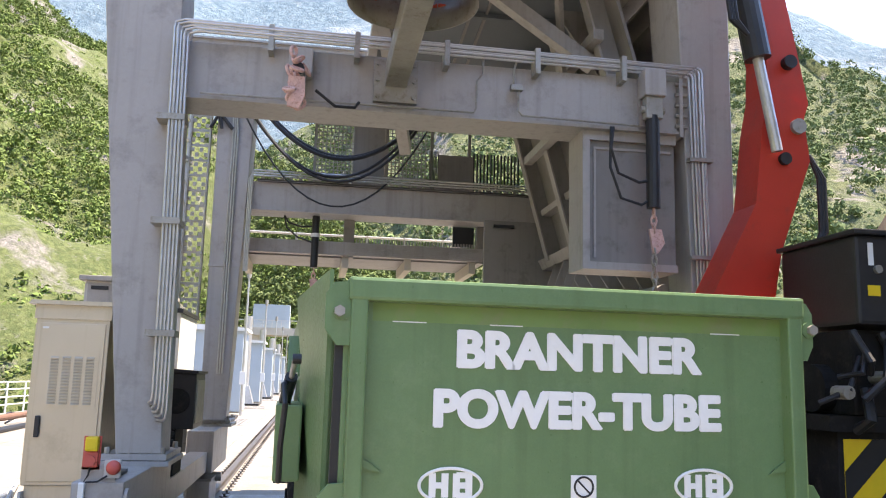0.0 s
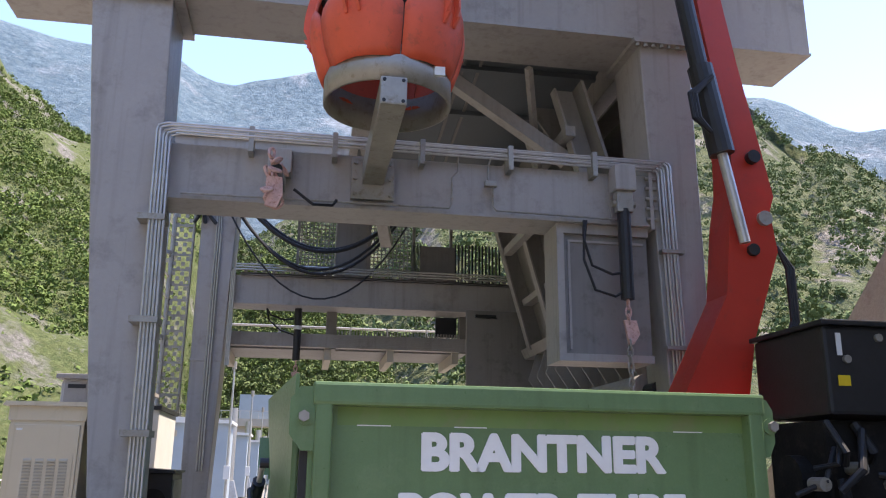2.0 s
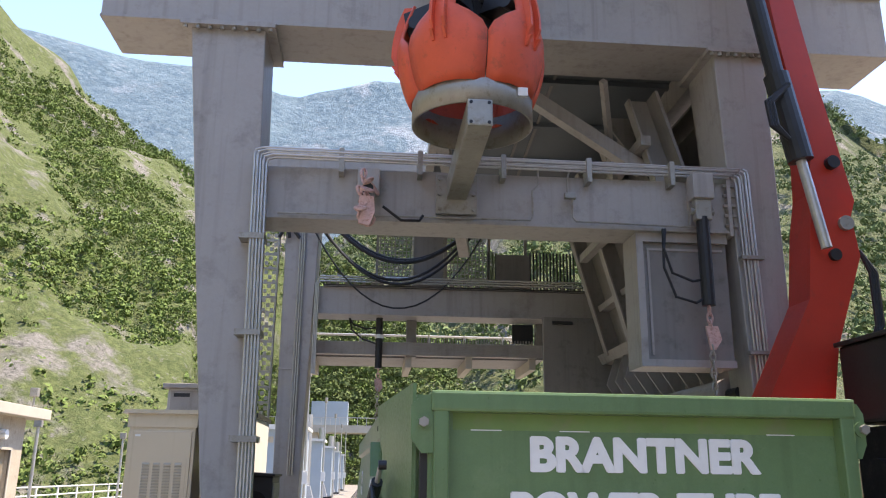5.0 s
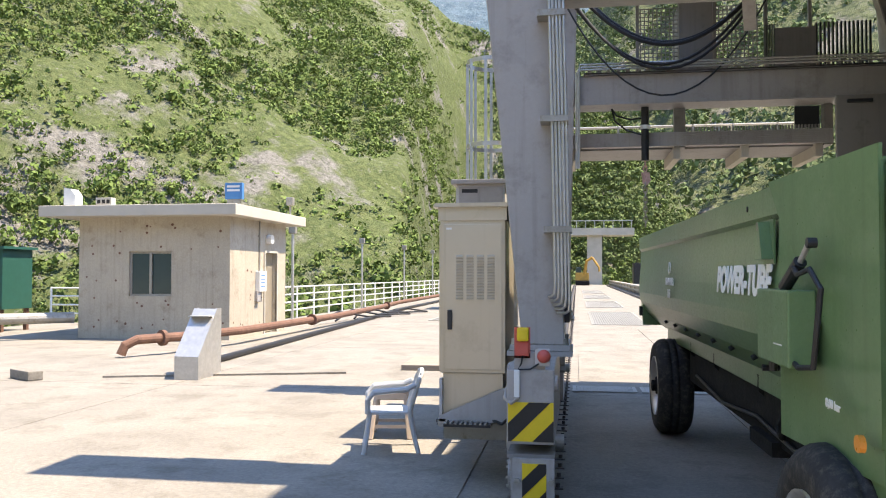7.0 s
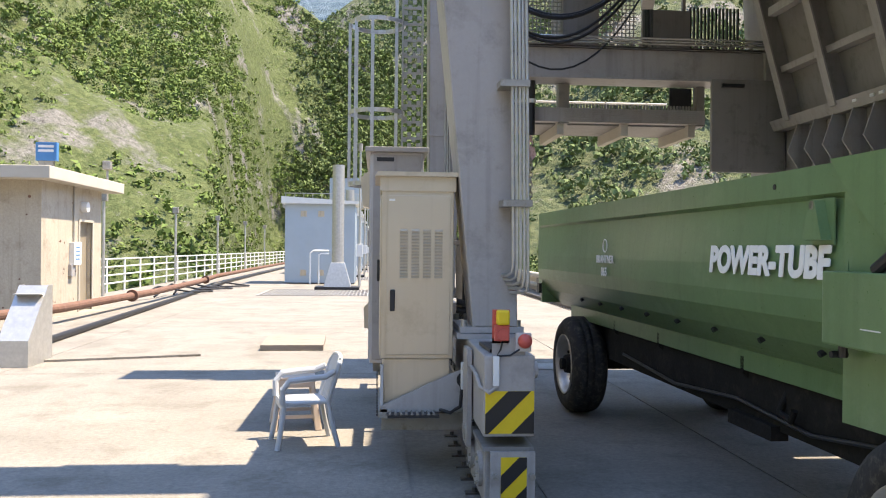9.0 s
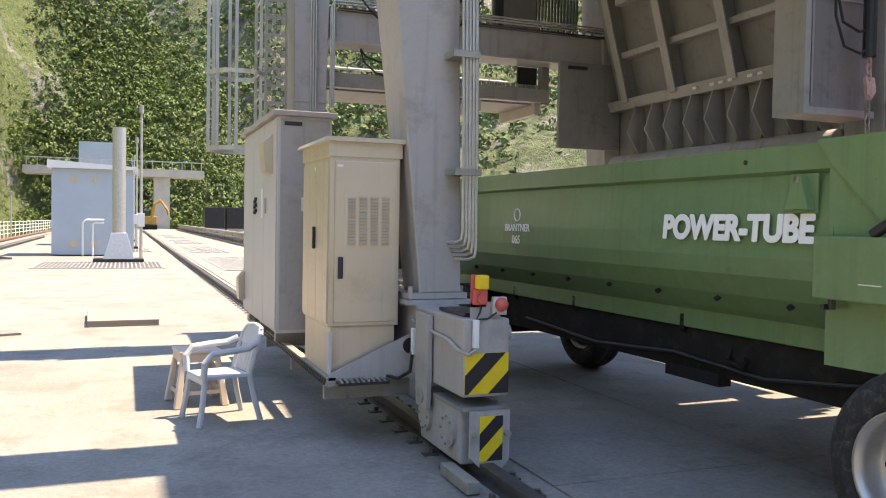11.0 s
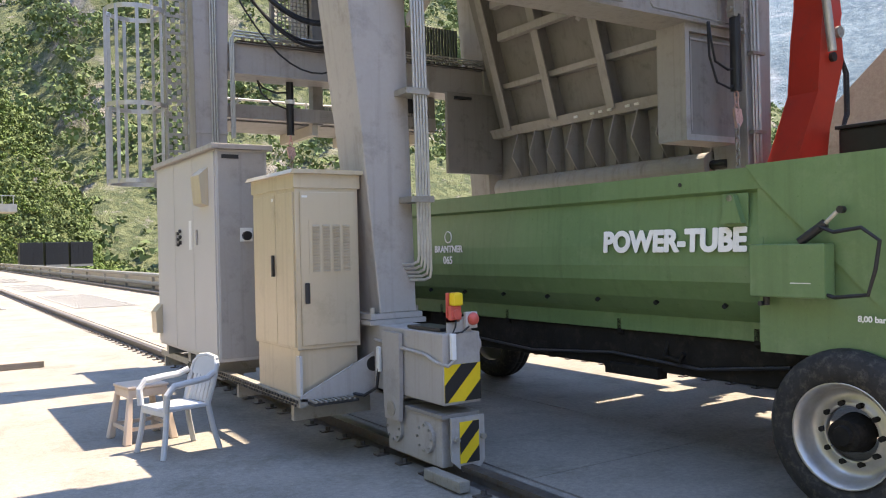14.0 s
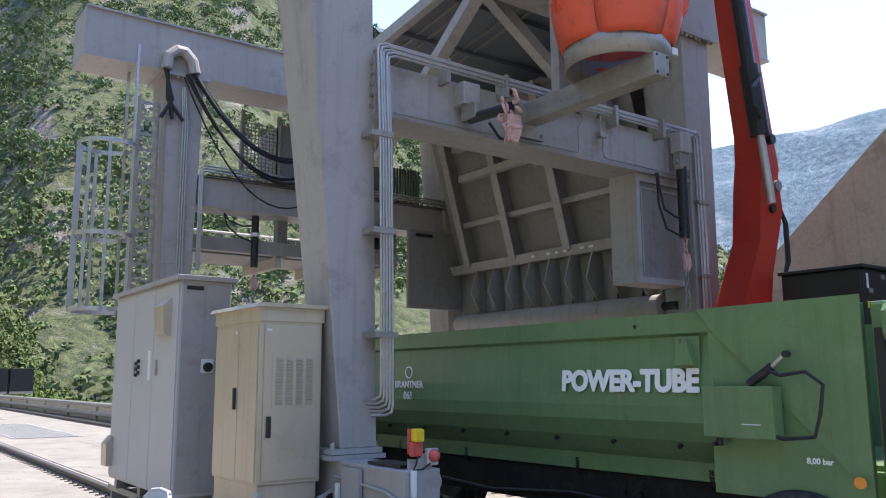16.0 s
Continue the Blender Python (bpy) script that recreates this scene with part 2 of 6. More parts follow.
def lettering(name, words, size, m, mat, parent, bold=0.0, squeeze=1.0, heavy=0.0):
    cu = bpy.data.curves.new(name, "FONT")
    cu.body = words
    cu.size = size
    cu.extrude = 0.0015
    cu.offset = bold
    cu.align_x = "CENTER"
    cu.align_y = "CENTER"
    tmp = bpy.data.objects.new(name + "_curve", cu)
    scene.collection.objects.link(tmp)
    dg = bpy.context.evaluated_depsgraph_get()
    me = bpy.data.meshes.new_from_object(tmp.evaluated_get(dg))
    bpy.data.objects.remove(tmp)
    bpy.data.curves.remove(cu)
    me.transform(Matrix.Diagonal((squeeze, 1, 1, 1)))
    if heavy:
        # thicker strokes: the same letters stacked a hair apart
        bm = bmesh.new()
        for k, (dx, dy) in enumerate(((0, 0), (-1, 0), (1, 0), (0, -1), (0, 1))):
            first = len(bm.verts)
            bm.from_mesh(me)
            bm.verts.ensure_lookup_table()
            for v in bm.verts[first:]:
                v.co += Vector((dx * heavy, dy * heavy * 0.8, 0.0005 * k))
        bm.to_mesh(me)
        bm.free()
    me.name = name
    me.materials.clear()
    me.materials.append(mat)
    ob = new(name, me)
    ob.parent = parent
    ob.matrix_local = m
    return ob


# ---- terrain ----
def ridge(table, az):
    if az >= table[0][0]:
        return table[0][1]
    for (a, e), (b, f) in zip(table, table[1:]):
        if b <= az <= a:
            k = (a - az) / (a - b)
            k = k * k * (3 - 2 * k)
            return e + (f - e) * k
    return table[-1][1]


def slope_material(name, grass, bush, rock, size, rock_amount=0.5):
    """Mountain side: grass, scrub and bare scree."""
    m = bpy.data.materials.new(name)
    m.use_nodes = True
    n, l = m.node_tree.nodes, m.node_tree.links
    bsdf = n["Principled BSDF"]
    bsdf.inputs["Roughness"].default_value = 0.95
    bsdf.inputs["Specular IOR Level"].default_value = 0.1
    geo = n.new("ShaderNodeNewGeometry")
    def noise_of(scale, detail=8, rough=0.65, stretch=(1, 1, 1)):
        mp = n.new("ShaderNodeMapping")
        mp.inputs["Scale"].default_value = stretch
        l.new(geo.outputs["Position"], mp.inputs[0])
        t = n.new("ShaderNodeTexNoise")
        t.inputs["Scale"].default_value = scale
        t.inputs["Detail"].default_value = detail
        t.inputs["Roughness"].default_value = rough
        l.new(mp.outputs[0], t.inputs[0])
        return t.outputs[0]
    def ramp(src, a, b, ca=(0, 0, 0, 1), cb=(1, 1, 1, 1)):
        r = n.new("ShaderNodeValToRGB")
        r.color_ramp.elements[0].position, r.color_ramp.elements[1].position = a, b
        r.color_ramp.elements[0].color, r.color_ramp.elements[1].color = ca, cb
        l.new(src, r.inputs[0])
        return r.outputs[0]
    def mix(f, a, b):
        x = n.new("ShaderNodeMixRGB")
        l.new(f, x.inputs[0])
        for k, v in ((1, a), (2, b)):
            if isinstance(v, tuple):
                x.inputs[k].default_value = (*v, 1)
            else:
                l.new(v, x.inputs[k])
        return x.outputs[0]
    g = ramp(noise_of(2.2 / size), 0.3, 0.7, (*[c * 0.72 for c in grass], 1), (*[c * 1.25 for c in grass], 1))
    b = mix(ramp(noise_of(2.6 / size, 9, 0.8), 0.46, 0.55), g, bush)
    r = ramp(noise_of(3.5 / size, 9, 0.75), 0.35, 0.68, (*[c * 0.45 for c in rock], 1), (*[c * 1.3 for c in rock], 1))
    out = mix(ramp(noise_of(0.25 / size, 9, 0.62, (1, 1, 0.45)), 0.60 - 0.12 * rock_amount, 0.68 - 0.12 * rock_amount), b, r)
    out = mix(ramp(noise_of(1.9 / size, 7, 0.8), 0.57, 0.66), out, r)
    l.new(out, bsdf.inputs["Base Color"])
    bp = n.new("ShaderNodeBump")
    bp.inputs["Strength"].default_value = 0.9
    bp.inputs["Distance"].default_value = size * 0.35
    l.new(noise_of(1.6 / size, 10, 0.75), bp.inputs["Height"])
    l.new(bp.outputs[0], bsdf.inputs["Normal"])
    return m


SLOPE_NEAR = slope_material("scrub_slope", (0.118, 0.138, 0.058), (0.075, 0.098, 0.038), (0.22, 0.21, 0.188), 1.9, 0.6)
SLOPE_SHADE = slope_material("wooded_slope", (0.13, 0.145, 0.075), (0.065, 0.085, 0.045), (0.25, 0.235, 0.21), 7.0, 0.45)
# distance haze is mixed into these colours as a blue tint
SLOPE_FAR_HAZED = slope_material("far_mountain_haze_tint", (0.135, 0.185, 0.215), (0.085, 0.13, 0.165), (0.25, 0.29, 0.32), 34.0, 0.4)
BUSH = material("bush_leaves", (0.115, 0.165, 0.045), 0.8, var=0.35, scale=0.25, fine=2.5, second=(0.145, 0.19, 0.05), amount=0.55, bump=0.6, spec=0.15)
WOODS = material("wooded_mountain_leaves", (0.115, 0.155, 0.065), 0.85, var=0.3, scale=0.1, fine=1.5, second=(0.15, 0.185, 0.08), amount=0.5, bump=0.4, spec=0.1)
TREE_DARK = material("dark_tree_leaves", (0.105, 0.14, 0.052), 0.8, var=0.3, scale=0.3, fine=2.5, second=(0.11, 0.14, 0.05), amount=0.4, bump=0.6, spec=0.15)


def foot(r0, az):
    """The hill's foot, which lies further off where the dam crest runs."""
    k = min(1.0, max(0.0, (13 - az) / 6))
    return r0 + (100 * k * k * (3 - 2 * k) if r0 < 100 else 0)


def mountain(name, mat, table, r0, r1, z0, steps, rows, rough, label, power=1.15, seed=0.0):
    """A mountain side around the place: from its foot at r0 up to a ridge of given angles at r1."""
    bm = bmesh.new()
    a0, a1 = table[0][0], table[-1][0]
    grid = []
    for i in range(steps + 1):
        az = a0 + (a1 - a0) * i / steps
        el = ridge(table, az)
        s, c = -math.sin(radians(az)), math.cos(radians(az))
        col = []
        for j in range(rows + 1):
            k = j / rows
            top = r1 * math.tan(radians(el)) + 1.6
            r = foot(r0, az) + (r1 - foot(r0, az)) * k
            z = z0 + (top - z0) * (k ** power)
            p = Vector((s * r, c * r, z))
            w = rough * min(1, k * 5) * (0.35 if j == rows else 1)
            d = noise.fractal(p / (rough * 6) + Vector((seed, 0, 0)), 0.9, 2.1, 6) * w
            q = noise.fractal(p / (rough * 30) + Vector((0, seed, 3)), 0.9, 2.1, 3) * w * 1.6
            col.append(bm.verts.new((p.x + s * q, p.y + c * q, z + d * 0.8)))
        # the far side falls away
        p = Vector((s * r1 * 1.25, c * r1 * 1.25, top * 0.7))
        col.append(bm.verts.new(p))
        grid.append(col)
    for a, b in zip(grid, grid[1:]):
        for k in range(len(a) - 1):
            bm.faces.new((a[k], b[k], b[k + 1], a[k + 1]))
    bmesh.ops.recalc_face_normals(bm, faces=bm.faces)
    ob = part(name, bm, mat, smooth=True)
    tagged(ob, label, "mountain", kind="structure")
    return ob


NEAR_TABLE = [(130, 30), (100, 31), (60, 33), (40, 32), (30, 29.5), (23.7, 25.9), (20, 23.6), (16, 21.5), (12.8, 20.3), (8, 17.5), (3, 15), (0.5, 13.8), (-2.9, 11.5), (-4.7, 9.3), (-8, 4), (-10, 0.5), (-13, -1.5)]
MID_TABLE = [(12, 13), (5, 15), (0, 17.5), (-5, 23), (-10, 29), (-20, 30), (-30, 25), (-36, 20.5), (-42, 16.5), (-48, 13), (-54, 9), (-60, 5), (-70, 2)]
FAR_TABLE = [(200, 22), (130, 24), (60, 27.5), (23, 26.7), (16.4, 26.5), (10.8, 26.8), (8.7, 25.9), (6.7, 25.5), (3.9, 26.2), (0.2, 26.9), (-10, 26.5), (-20, 25.5), (-31.6, 24.2), (-39, 20.8), (-47, 17.6), (-55, 15.1), (-60, 15.6), (-66, 16.6), (-80, 18), (-120, 21), (-160, 22)]
mountain("mountain_far", SLOPE_FAR_HAZED, FAR_TABLE, 520, 1500, -20, 260, 46, 26, "wooded mountain range, tinted blue for haze, closing the valley under a blue sky", seed=4.2)
mountain("mountain_side", SLOPE_SHADE, MID_TABLE, 150, 520, -12, 150, 60, 11, "steep wooded mountainside with dark shaded gullies", seed=9.1)
near_hill = mountain("hillside", SLOPE_NEAR, NEAR_TABLE, 52, 190, -4, 230, 90, 4.2, "steep sunny hillside with grass, scrub and pale scree", power=1.05, seed=1.7)


def scrub(name, mat, table, r0, r1, z0, power, count, sizes, keep, label, seed, zone, leaves=40):
    """Many bushes and small trees standing on a hillside."""
    rng = random.Random(seed)
    verts, faces = [], []
    made = 0
    for _ in range(count * 6):
        if made >= count:
            break
        az = rng.uniform(*zone)
        k = rng.random() ** 0.8
        el = ridge(table, az)
        s, c = -math.sin(radians(az)), math.cos(radians(az))
        r = foot(r0, az) + (r1 - foot(r0, az)) * k
        top = r1 * math.tan(radians(el)) + 1.6
        z = z0 + (top - z0) * (k ** power)
        p = Vector((s * r, c * r, z))
        if noise.fractal(p / 24 + Vector((seed, 0, 0)), 0.9, 2.1, 4) < keep:
            continue
        made += 1
        size = rng.uniform(*sizes) * (0.75 + 0.5 * rng.random())
        # a loose heap of twig-sized leaf tufts around a few boughs
        boughs = [p + Vector((rng.gauss(0, 0.62), rng.gauss(0, 0.62), rng.uniform(0.0, 0.95))) * size for _ in range(rng.randint(3, 6))]
        for _ in range(leaves):
            o = rng.choice(boughs)
            d = Vector((rng.gauss(0, 1), rng.gauss(0, 1), rng.gauss(0.25, 0.8))).normalized()
            q = o + d * size * rng.uniform(0.35, 0.75)
            e = d.orthogonal().normalized()
            e = (e + d.cross(e) * rng.uniform(-1.5, 1.5) + d * rng.uniform(-0.5, 0.5)).normalized() * size * rng.uniform(0.22, 0.42)
            f = d.cross(e) * rng.uniform(0.6, 1.1)
            first = len(verts)
            verts.extend((tuple(q - e), tuple(q + e * 0.8 - f * 0.5), tuple(q + e * 0.3 + f), tuple(q - e * 0.6 + f * 0.5)))
            faces.append((first, first + 1, first + 2, first + 3))
    me = bpy.data.meshes.new(name)
    me.from_pydata(verts, [], faces)
    me.materials.append(mat)
    ob = new(name, me)
    return tagged(ob, label, "bushes", kind="stuff")


scrub("bushes", BUSH, NEAR_TABLE, 52, 190, -4, 1.05, 10500, (0.34, 0.85), -0.38, "bright green bushes growing over the sunny hillside", 3, (-13, 45))
scrub("small_bushes", TREE_DARK, NEAR_TABLE, 52, 190, -4, 1.05, 13000, (0.18, 0.46), -0.9, "low dark scrub dotted over the dry hillside", 8, (-13, 45), 22)
scrub("thicket", TREE_DARK, NEAR_TABLE, 52, 190, -4, 1.05, 2600, (0.5, 1.2), -0.25, "dark green thicket on the end of the hillside", 21, (-13, 6))
scrub("woods", WOODS, MID_TABLE, 150, 520, -12, 1.15, 6500, (1.2, 2.8), -0.3, "dark woods covering the steep mountainside", 5, (-70, 8))

# ---- ground and deck ----
bm = bmesh.new()
vs = [bm.verts.new(v) for v in ((-2500, -2500, -6), (2500, -2500, -6), (2500, 2500, -6), (-2500, 2500, -6))]
bm.faces.new(vs)
tagged(part("ground", bm, slope_material("river_bank", (0.30, 0.28, 0.23), (0.20, 0.20, 0.13), (0.36, 0.34, 0.30), 3.0, 0.6)), "stony grey river bank around the dam", "ground", kind="structure")
SLAB = 0.012
deck = bmesh.new()
add_box(deck, -16, -30, -7, 12, 18, -SLAB)
add_box(deck, -9.6, 18, -7, 5.9, 120, -SLAB)
deck = tagged(part("pavement", deck, CONCRETE), "sunlit pale concrete deck on the dam crest", "pavement", kind="structure")
# joints between the cast bays
bay_xs = [-16, -10.4, -5.2, -0.42, 0.42, 2.1, 4.1, 4.9, 12]
bay_ys = [-30, -22, -14, -7.2, -0.9, 4.95, 11.0, 18]
for i in range(len(bay_xs) - 1):
    if i in (3, 6):
        continue
    for j in range(len(bay_ys) - 1):
        g = 0.006
        b = box(bay_xs[i] + g, bay_ys[j] + g, -0.1, bay_xs[i + 1] - g, bay_ys[j + 1] - g, 0)
        part("slab", b, CONCRETE, deck)
for j in range(12):
    for x0, x1 in ((-9.55, -5.2), (-5.2, -0.42), (0.42, 4.1)):
        part("slab", box(x0 + 0.006, 18 + 8.5 * j + 0.006, -0.1, x1 - 0.006, 18 + 8.5 * (j + 1) - 0.006, 0), CONCRETE, deck)


def crane_rail(x, y0, y1, label):
    top = empty("crane_rail", x, 0, 0)
    prof = [(-0.09, -0.05), (0.09, -0.05), (0.09, -0.02), (0.02, 0.0), (0.02, 0.05), (0.045, 0.055), (0.045, 0.085), (-0.045, 0.085), (-0.045, 0.055), (-0.02, 0.05), (-0.02, 0.0), (-0.09, -0.02)]
    part("rail", prism(prof, y1 - y0, Matrix.Translation((0, y0, 0)) @ FRONT), RAIL, top)
    part("bedding", box(-0.40, y0, -0.12, 0.40, y1, -0.045), RAIL, top, "dark grouted channel")
    clip_mesh = None
    n = 0
    y = y0
    rest = bmesh.new()
    while y < y1:
        if -7 < y < 22:
            for s in (-1, 1):
                if clip_mesh is None:
                    b = box(-0.05, -0.035, -0.045, 0.05, 0.035, 0.0)
                    add_tube(b, (0.01, 0, 0.0), (0.01, 0, 0.03), 0.018, seg=6)
                    c = part("rail_clip", b, RAIL, top)
                    clip_mesh = c.data
                else:
                    c = new("rail_clip", clip_mesh)
                    c.parent = top
                c.location = (s * 0.14, y, 0.0)
        else:
            for s in (-1, 1):
                add_box(rest, s * 0.14 - 0.05, y - 0.035, -0.045, s * 0.14 + 0.05, y + 0.035, 0.0)
        y += 0.32
    ob = part("far_rail_clips", rest, RAIL, top)
    ob["kind"] = "stuff"
    return tagged(top, label, "crane rail", kind="structure")


crane_rail(0.11, -9, 110, "dark steel crane rail clipped into a grouted channel")
crane_rail(4.5, -9, 110, "dark steel crane rail on the water side of the deck")


def floor_grate(x0, y0, x1, y1, bars, name="floor_grate"):
    top = empty(name, (x0 + x1) / 2, (y0 + y1) / 2, 0.004)
    w, h = (x1 - x0) / 2, (y1 - y0) / 2
    b = bmesh.new()
    for a in (-w, w - 0.05):
        add_box(b, a, -h, 0, a + 0.05, h, 0.012)
    for a in (-h, h - 0.05):
        add_box(b, -w + 0.05, a, 0, w - 0.05, a + 0.05, 0.012)
    part("frame", b, GRATE, top)
    # flat dark sheet paints the shade of a pit below the bars
    part("pit_shade_sheet", box(-w + 0.05, -h + 0.05, 0, w - 0.05, h - 0.05, 0.002), RAIL, top)
    for k in range(bars):
        x = -w + 0.08 + (2 * w - 0.16) * k / (bars - 1)
        part("bar", box(x - 0.02, -h + 0.05, 0.003, x + 0.02, h - 0.05, 0.012), GRATE, top)
    for k in range(5):
        y = -h + 2 * h * (k + 0.5) / 5
        part("cross_bar", box(-w + 0.05, y - 0.02, 0.012, w - 0.05, y + 0.02, 0.014), GRATE, top)
    return tagged(top, "grey steel grating set flush into the concrete deck", "grating", "deck gratings")


for y0, y1 in ((19.8, 28.5), (33, 42), (47, 56), (62, 74)):
    floor_grate(0.85, y0, 2.6, y1, 22)
floor_grate(0.34, 5.2, 1.18, 5.72, 16)
floor_grate(1.24, 5.2, 2.1, 5.72, 16)

# ---- gantry crane ----
gantry = empty("gantry_crane", 0, 0, 0)
tagged(gantry, "grey painted steel gantry crane standing on deck rails", "gantry crane")


def taper(b0, b1, z0, z1):
    """A box column from rectangle b0 = (x0, y0, x1, y1) at z0 to b1 at z1."""
    bm = bmesh.new()
    a = [bm.verts.new((x, y, z0)) for x, y in ((b0[0], b0[1]), (b0[2], b0[1]), (b0[2], b0[3]), (b0[0], b0[3]))]
    b = [bm.verts.new((x, y, z1)) for x, y in ((b1[0], b1[1]), (b1[2], b1[1]), (b1[2], b1[3]), (b1[0], b1[3]))]
    bm.faces.new(a[::-1])
    bm.faces.new(b)
    for i in range(4):
        bm.faces.new((a[i], a[(i + 1) % 4], b[(i + 1) % 4], b[i]))
    bmesh.ops.bevel(bm, geom=list(bm.edges), offset=0.008, segments=1, affect="EDGES")
    return bm


Y1, Y2 = 0.24, 4.79
GZ0, GZ1 = 5.38, 5.98
part("leg", taper((0.0, Y1 + 0.06, 0.31, Y1 + 0.42), (-0.44, Y1, 0.19, Y1 + 0.6), 1.03, GZ0 - 0.05), GREY, gantry)
part("leg", taper((4.36, Y1 + 0.06, 4.70, Y1 + 0.42), (4.19, Y1, 4.66, Y1 + 0.6), 1.03, GZ0 - 0.05), GREY, gantry)
part("leg", taper((-0.02, Y2 + 0.0, 0.30, Y2 + 0.42), (-0.05, Y2, 0.42, Y2 + 0.6), 1.03, GZ0 - 0.05), GREY, gantry)
part("leg", taper((4.36, Y2 + 0.0, 4.70, Y2 + 0.42), (4.19, Y2, 4.66, Y2 + 0.6), 1.03, GZ0 - 0.05), GREY, gantry)
# a pressed joint plate low on the rear leg
part("joint_plate", box(-0.04, Y2 - 0.012, 2.95, 0.36, Y2 + 0.01, 2.98), GREY, gantry)


def girder(y, x0, x1, name="girder"):
    bm = bmesh.new()
    add_box(bm, x0, y, GZ0, x1, y + 0.62, GZ1, bevel=0.006)
    add_box(bm, x0, y - 0.035, GZ1 - 0.012, x1, y + 0.655, GZ1 + 0.012)
    add_box(bm, x0, y - 0.02, GZ0 - 0.012, x1, y + 0.64, GZ0 + 0.01)
    return part(name, bm, GREY, gantry)


girder(Y1 - 0.02, -1.2, 5.85)
girder(Y2 - 0.02, -1.05, 5.85)
# top flanges of the legs with bolts
for (x0, x1), y in (((-0.52, 0.28), Y1), ((4.12, 4.72), Y1), ((-0.12, 0.48), Y2)):
    part("leg_flange", box(x0, y - 0.07, GZ0 - 0.055, x1, y + 0.66, GZ0 - 0.012), GREY, gantry)
    for k in range(8):
        x = x0 + 0.04 + (x1 - x0 - 0.08) * k / 7
        part("bolt", tube((x, y - 0.04, GZ0 - 0.085), (x, y - 0.04, GZ0 - 0.005), 0.02, seg=6), STEEL_DULL, gantry)

# end carriage girders along the rails high up
part("side_girder", box(4.3, Y1 + 0.6, GZ0 + 0.05, 4.6, Y2, GZ1 - 0.05, bevel=0.006), GREY, gantry)

# the front portal beam with end plates and ribs
BZ0, BZ1 = 3.65, 4.10
bm = bmesh.new()
add_box(bm, 0.18, Y1 + 0.04, BZ0, 4.24, Y1 + 0.38, BZ1, bevel=0.006)
add_box(bm, 0.21, Y1 + 0.0, BZ0 - 0.012, 4.24, Y1 + 0.42, BZ0 + 0.012)
part("portal_beam", bm, GREY, gantry)
for x in (0.215, 4.20):
    part("end_plate", box(x, Y1 - 0.02, BZ0 - 0.04, x + 0.03, Y1 + 0.44, BZ1 + 0.04), GREY, gantry)
    for k in range(5):
        part("bolt", tube((x - 0.03, Y1, BZ0 + 0.05 + 0.09 * k), (x + 0.07, Y1, BZ0 + 0.05 + 0.09 * k), 0.018, seg=6), STEEL_DULL, gantry)
part("rib", box(3.86, Y1 + 0.0, BZ0, 3.88, Y1 + 0.04, BZ1), GREY, gantry)
# rear portal beam
part("portal_beam", box(0.36, Y2 + 0.05, 3.73, 4.3, Y2 + 0.4, 4.10, bevel=0.006), GREY, gantry)
part("beam_flange", box(0.36, Y2 - 0.0, 3.715, 4.3, Y2 + 0.45, 3.735), GREY, gantry)
for k in range(5):
    part("bolt", tube((0.34, Y2 + 0.03, 3.78 + 0.07 * k), (0.40, Y2 + 0.03, 3.78 + 0.07 * k), 0.016, seg=6), STEEL_DULL, gantry)

# conduit pipes: along the beam and down the legs
bend = [0.0, 0.028, 0.056, 0.084, 0.112]
for i, o in enumerate(bend):
    y = Y1 - 0.03 - 0.01 * (i % 2)
    a = 0.9 * o
    pts = [(0.24 - a * 0.5, Y1 + 0.10, 1.27 + 0.03 * i), (0.32 - a, Y1 - 0.05, 1.27 + 0.03 * i), (0.345 - a, Y1 - 0.09, 1.29 + 0.03 * i), (0.35 - a, Y1 - 0.10, 1.34 + 0.03 * i), (0.335 - a, Y1 - 0.11, 2.4), (0.315 - a, Y1 - 0.12, 3.3), (0.295 - a, y - 0.07, 4.06 + o * 0.75), (0.305 - a, y - 0.07, 4.10 + o * 0.75), (0.37 - a, y - 0.07, 4.122 + o * 0.75), (1.5, y - 0.04, 4.125 + o * 0.75), (4.22 + o, y, 4.125 + o * 0.75)]
    part("conduit", sweep(pts, 0.011, 8), STEEL, gantry)
    pts = [(4.24 + o, y, 4.125 + o * 0.75), (4.27 + o, y, 4.115 + o * 0.7), (4.28 + o, y, 4.08 + o * 0.7), (4.30 + o, y, 3.2), (4.36 + o, Y1 + 0.0, 1.6)]
    part("conduit", sweep(pts, 0.011, 8), STEEL, gantry)
for z in (1.85, 2.65, 3.42):
    part("conduit_clamp", box(0.17 - (z - 1.8) * 0.03, Y1 - 0.14, z, 0.37 - (z - 1.8) * 0.03, Y1 + 0.07, z + 0.045), STEEL_DULL, gantry)
for z in (1.9, 2.6, 3.4):
    part("conduit_clamp", box(4.26, Y1 - 0.07, z, 4.46, Y1 + 0.0, z + 0.03), STEEL_DULL, gantry)
for k, x in enumerate((0.9, 1.55, 2.25, 2.98, 3.7)):
    part("conduit_bracket", box(x - 0.02, Y1 - 0.10, 4.02, x + 0.02, Y1 + 0.05, 4.23, turn(0, 0, 0, "X", 0)), STEEL_DULL, gantry)
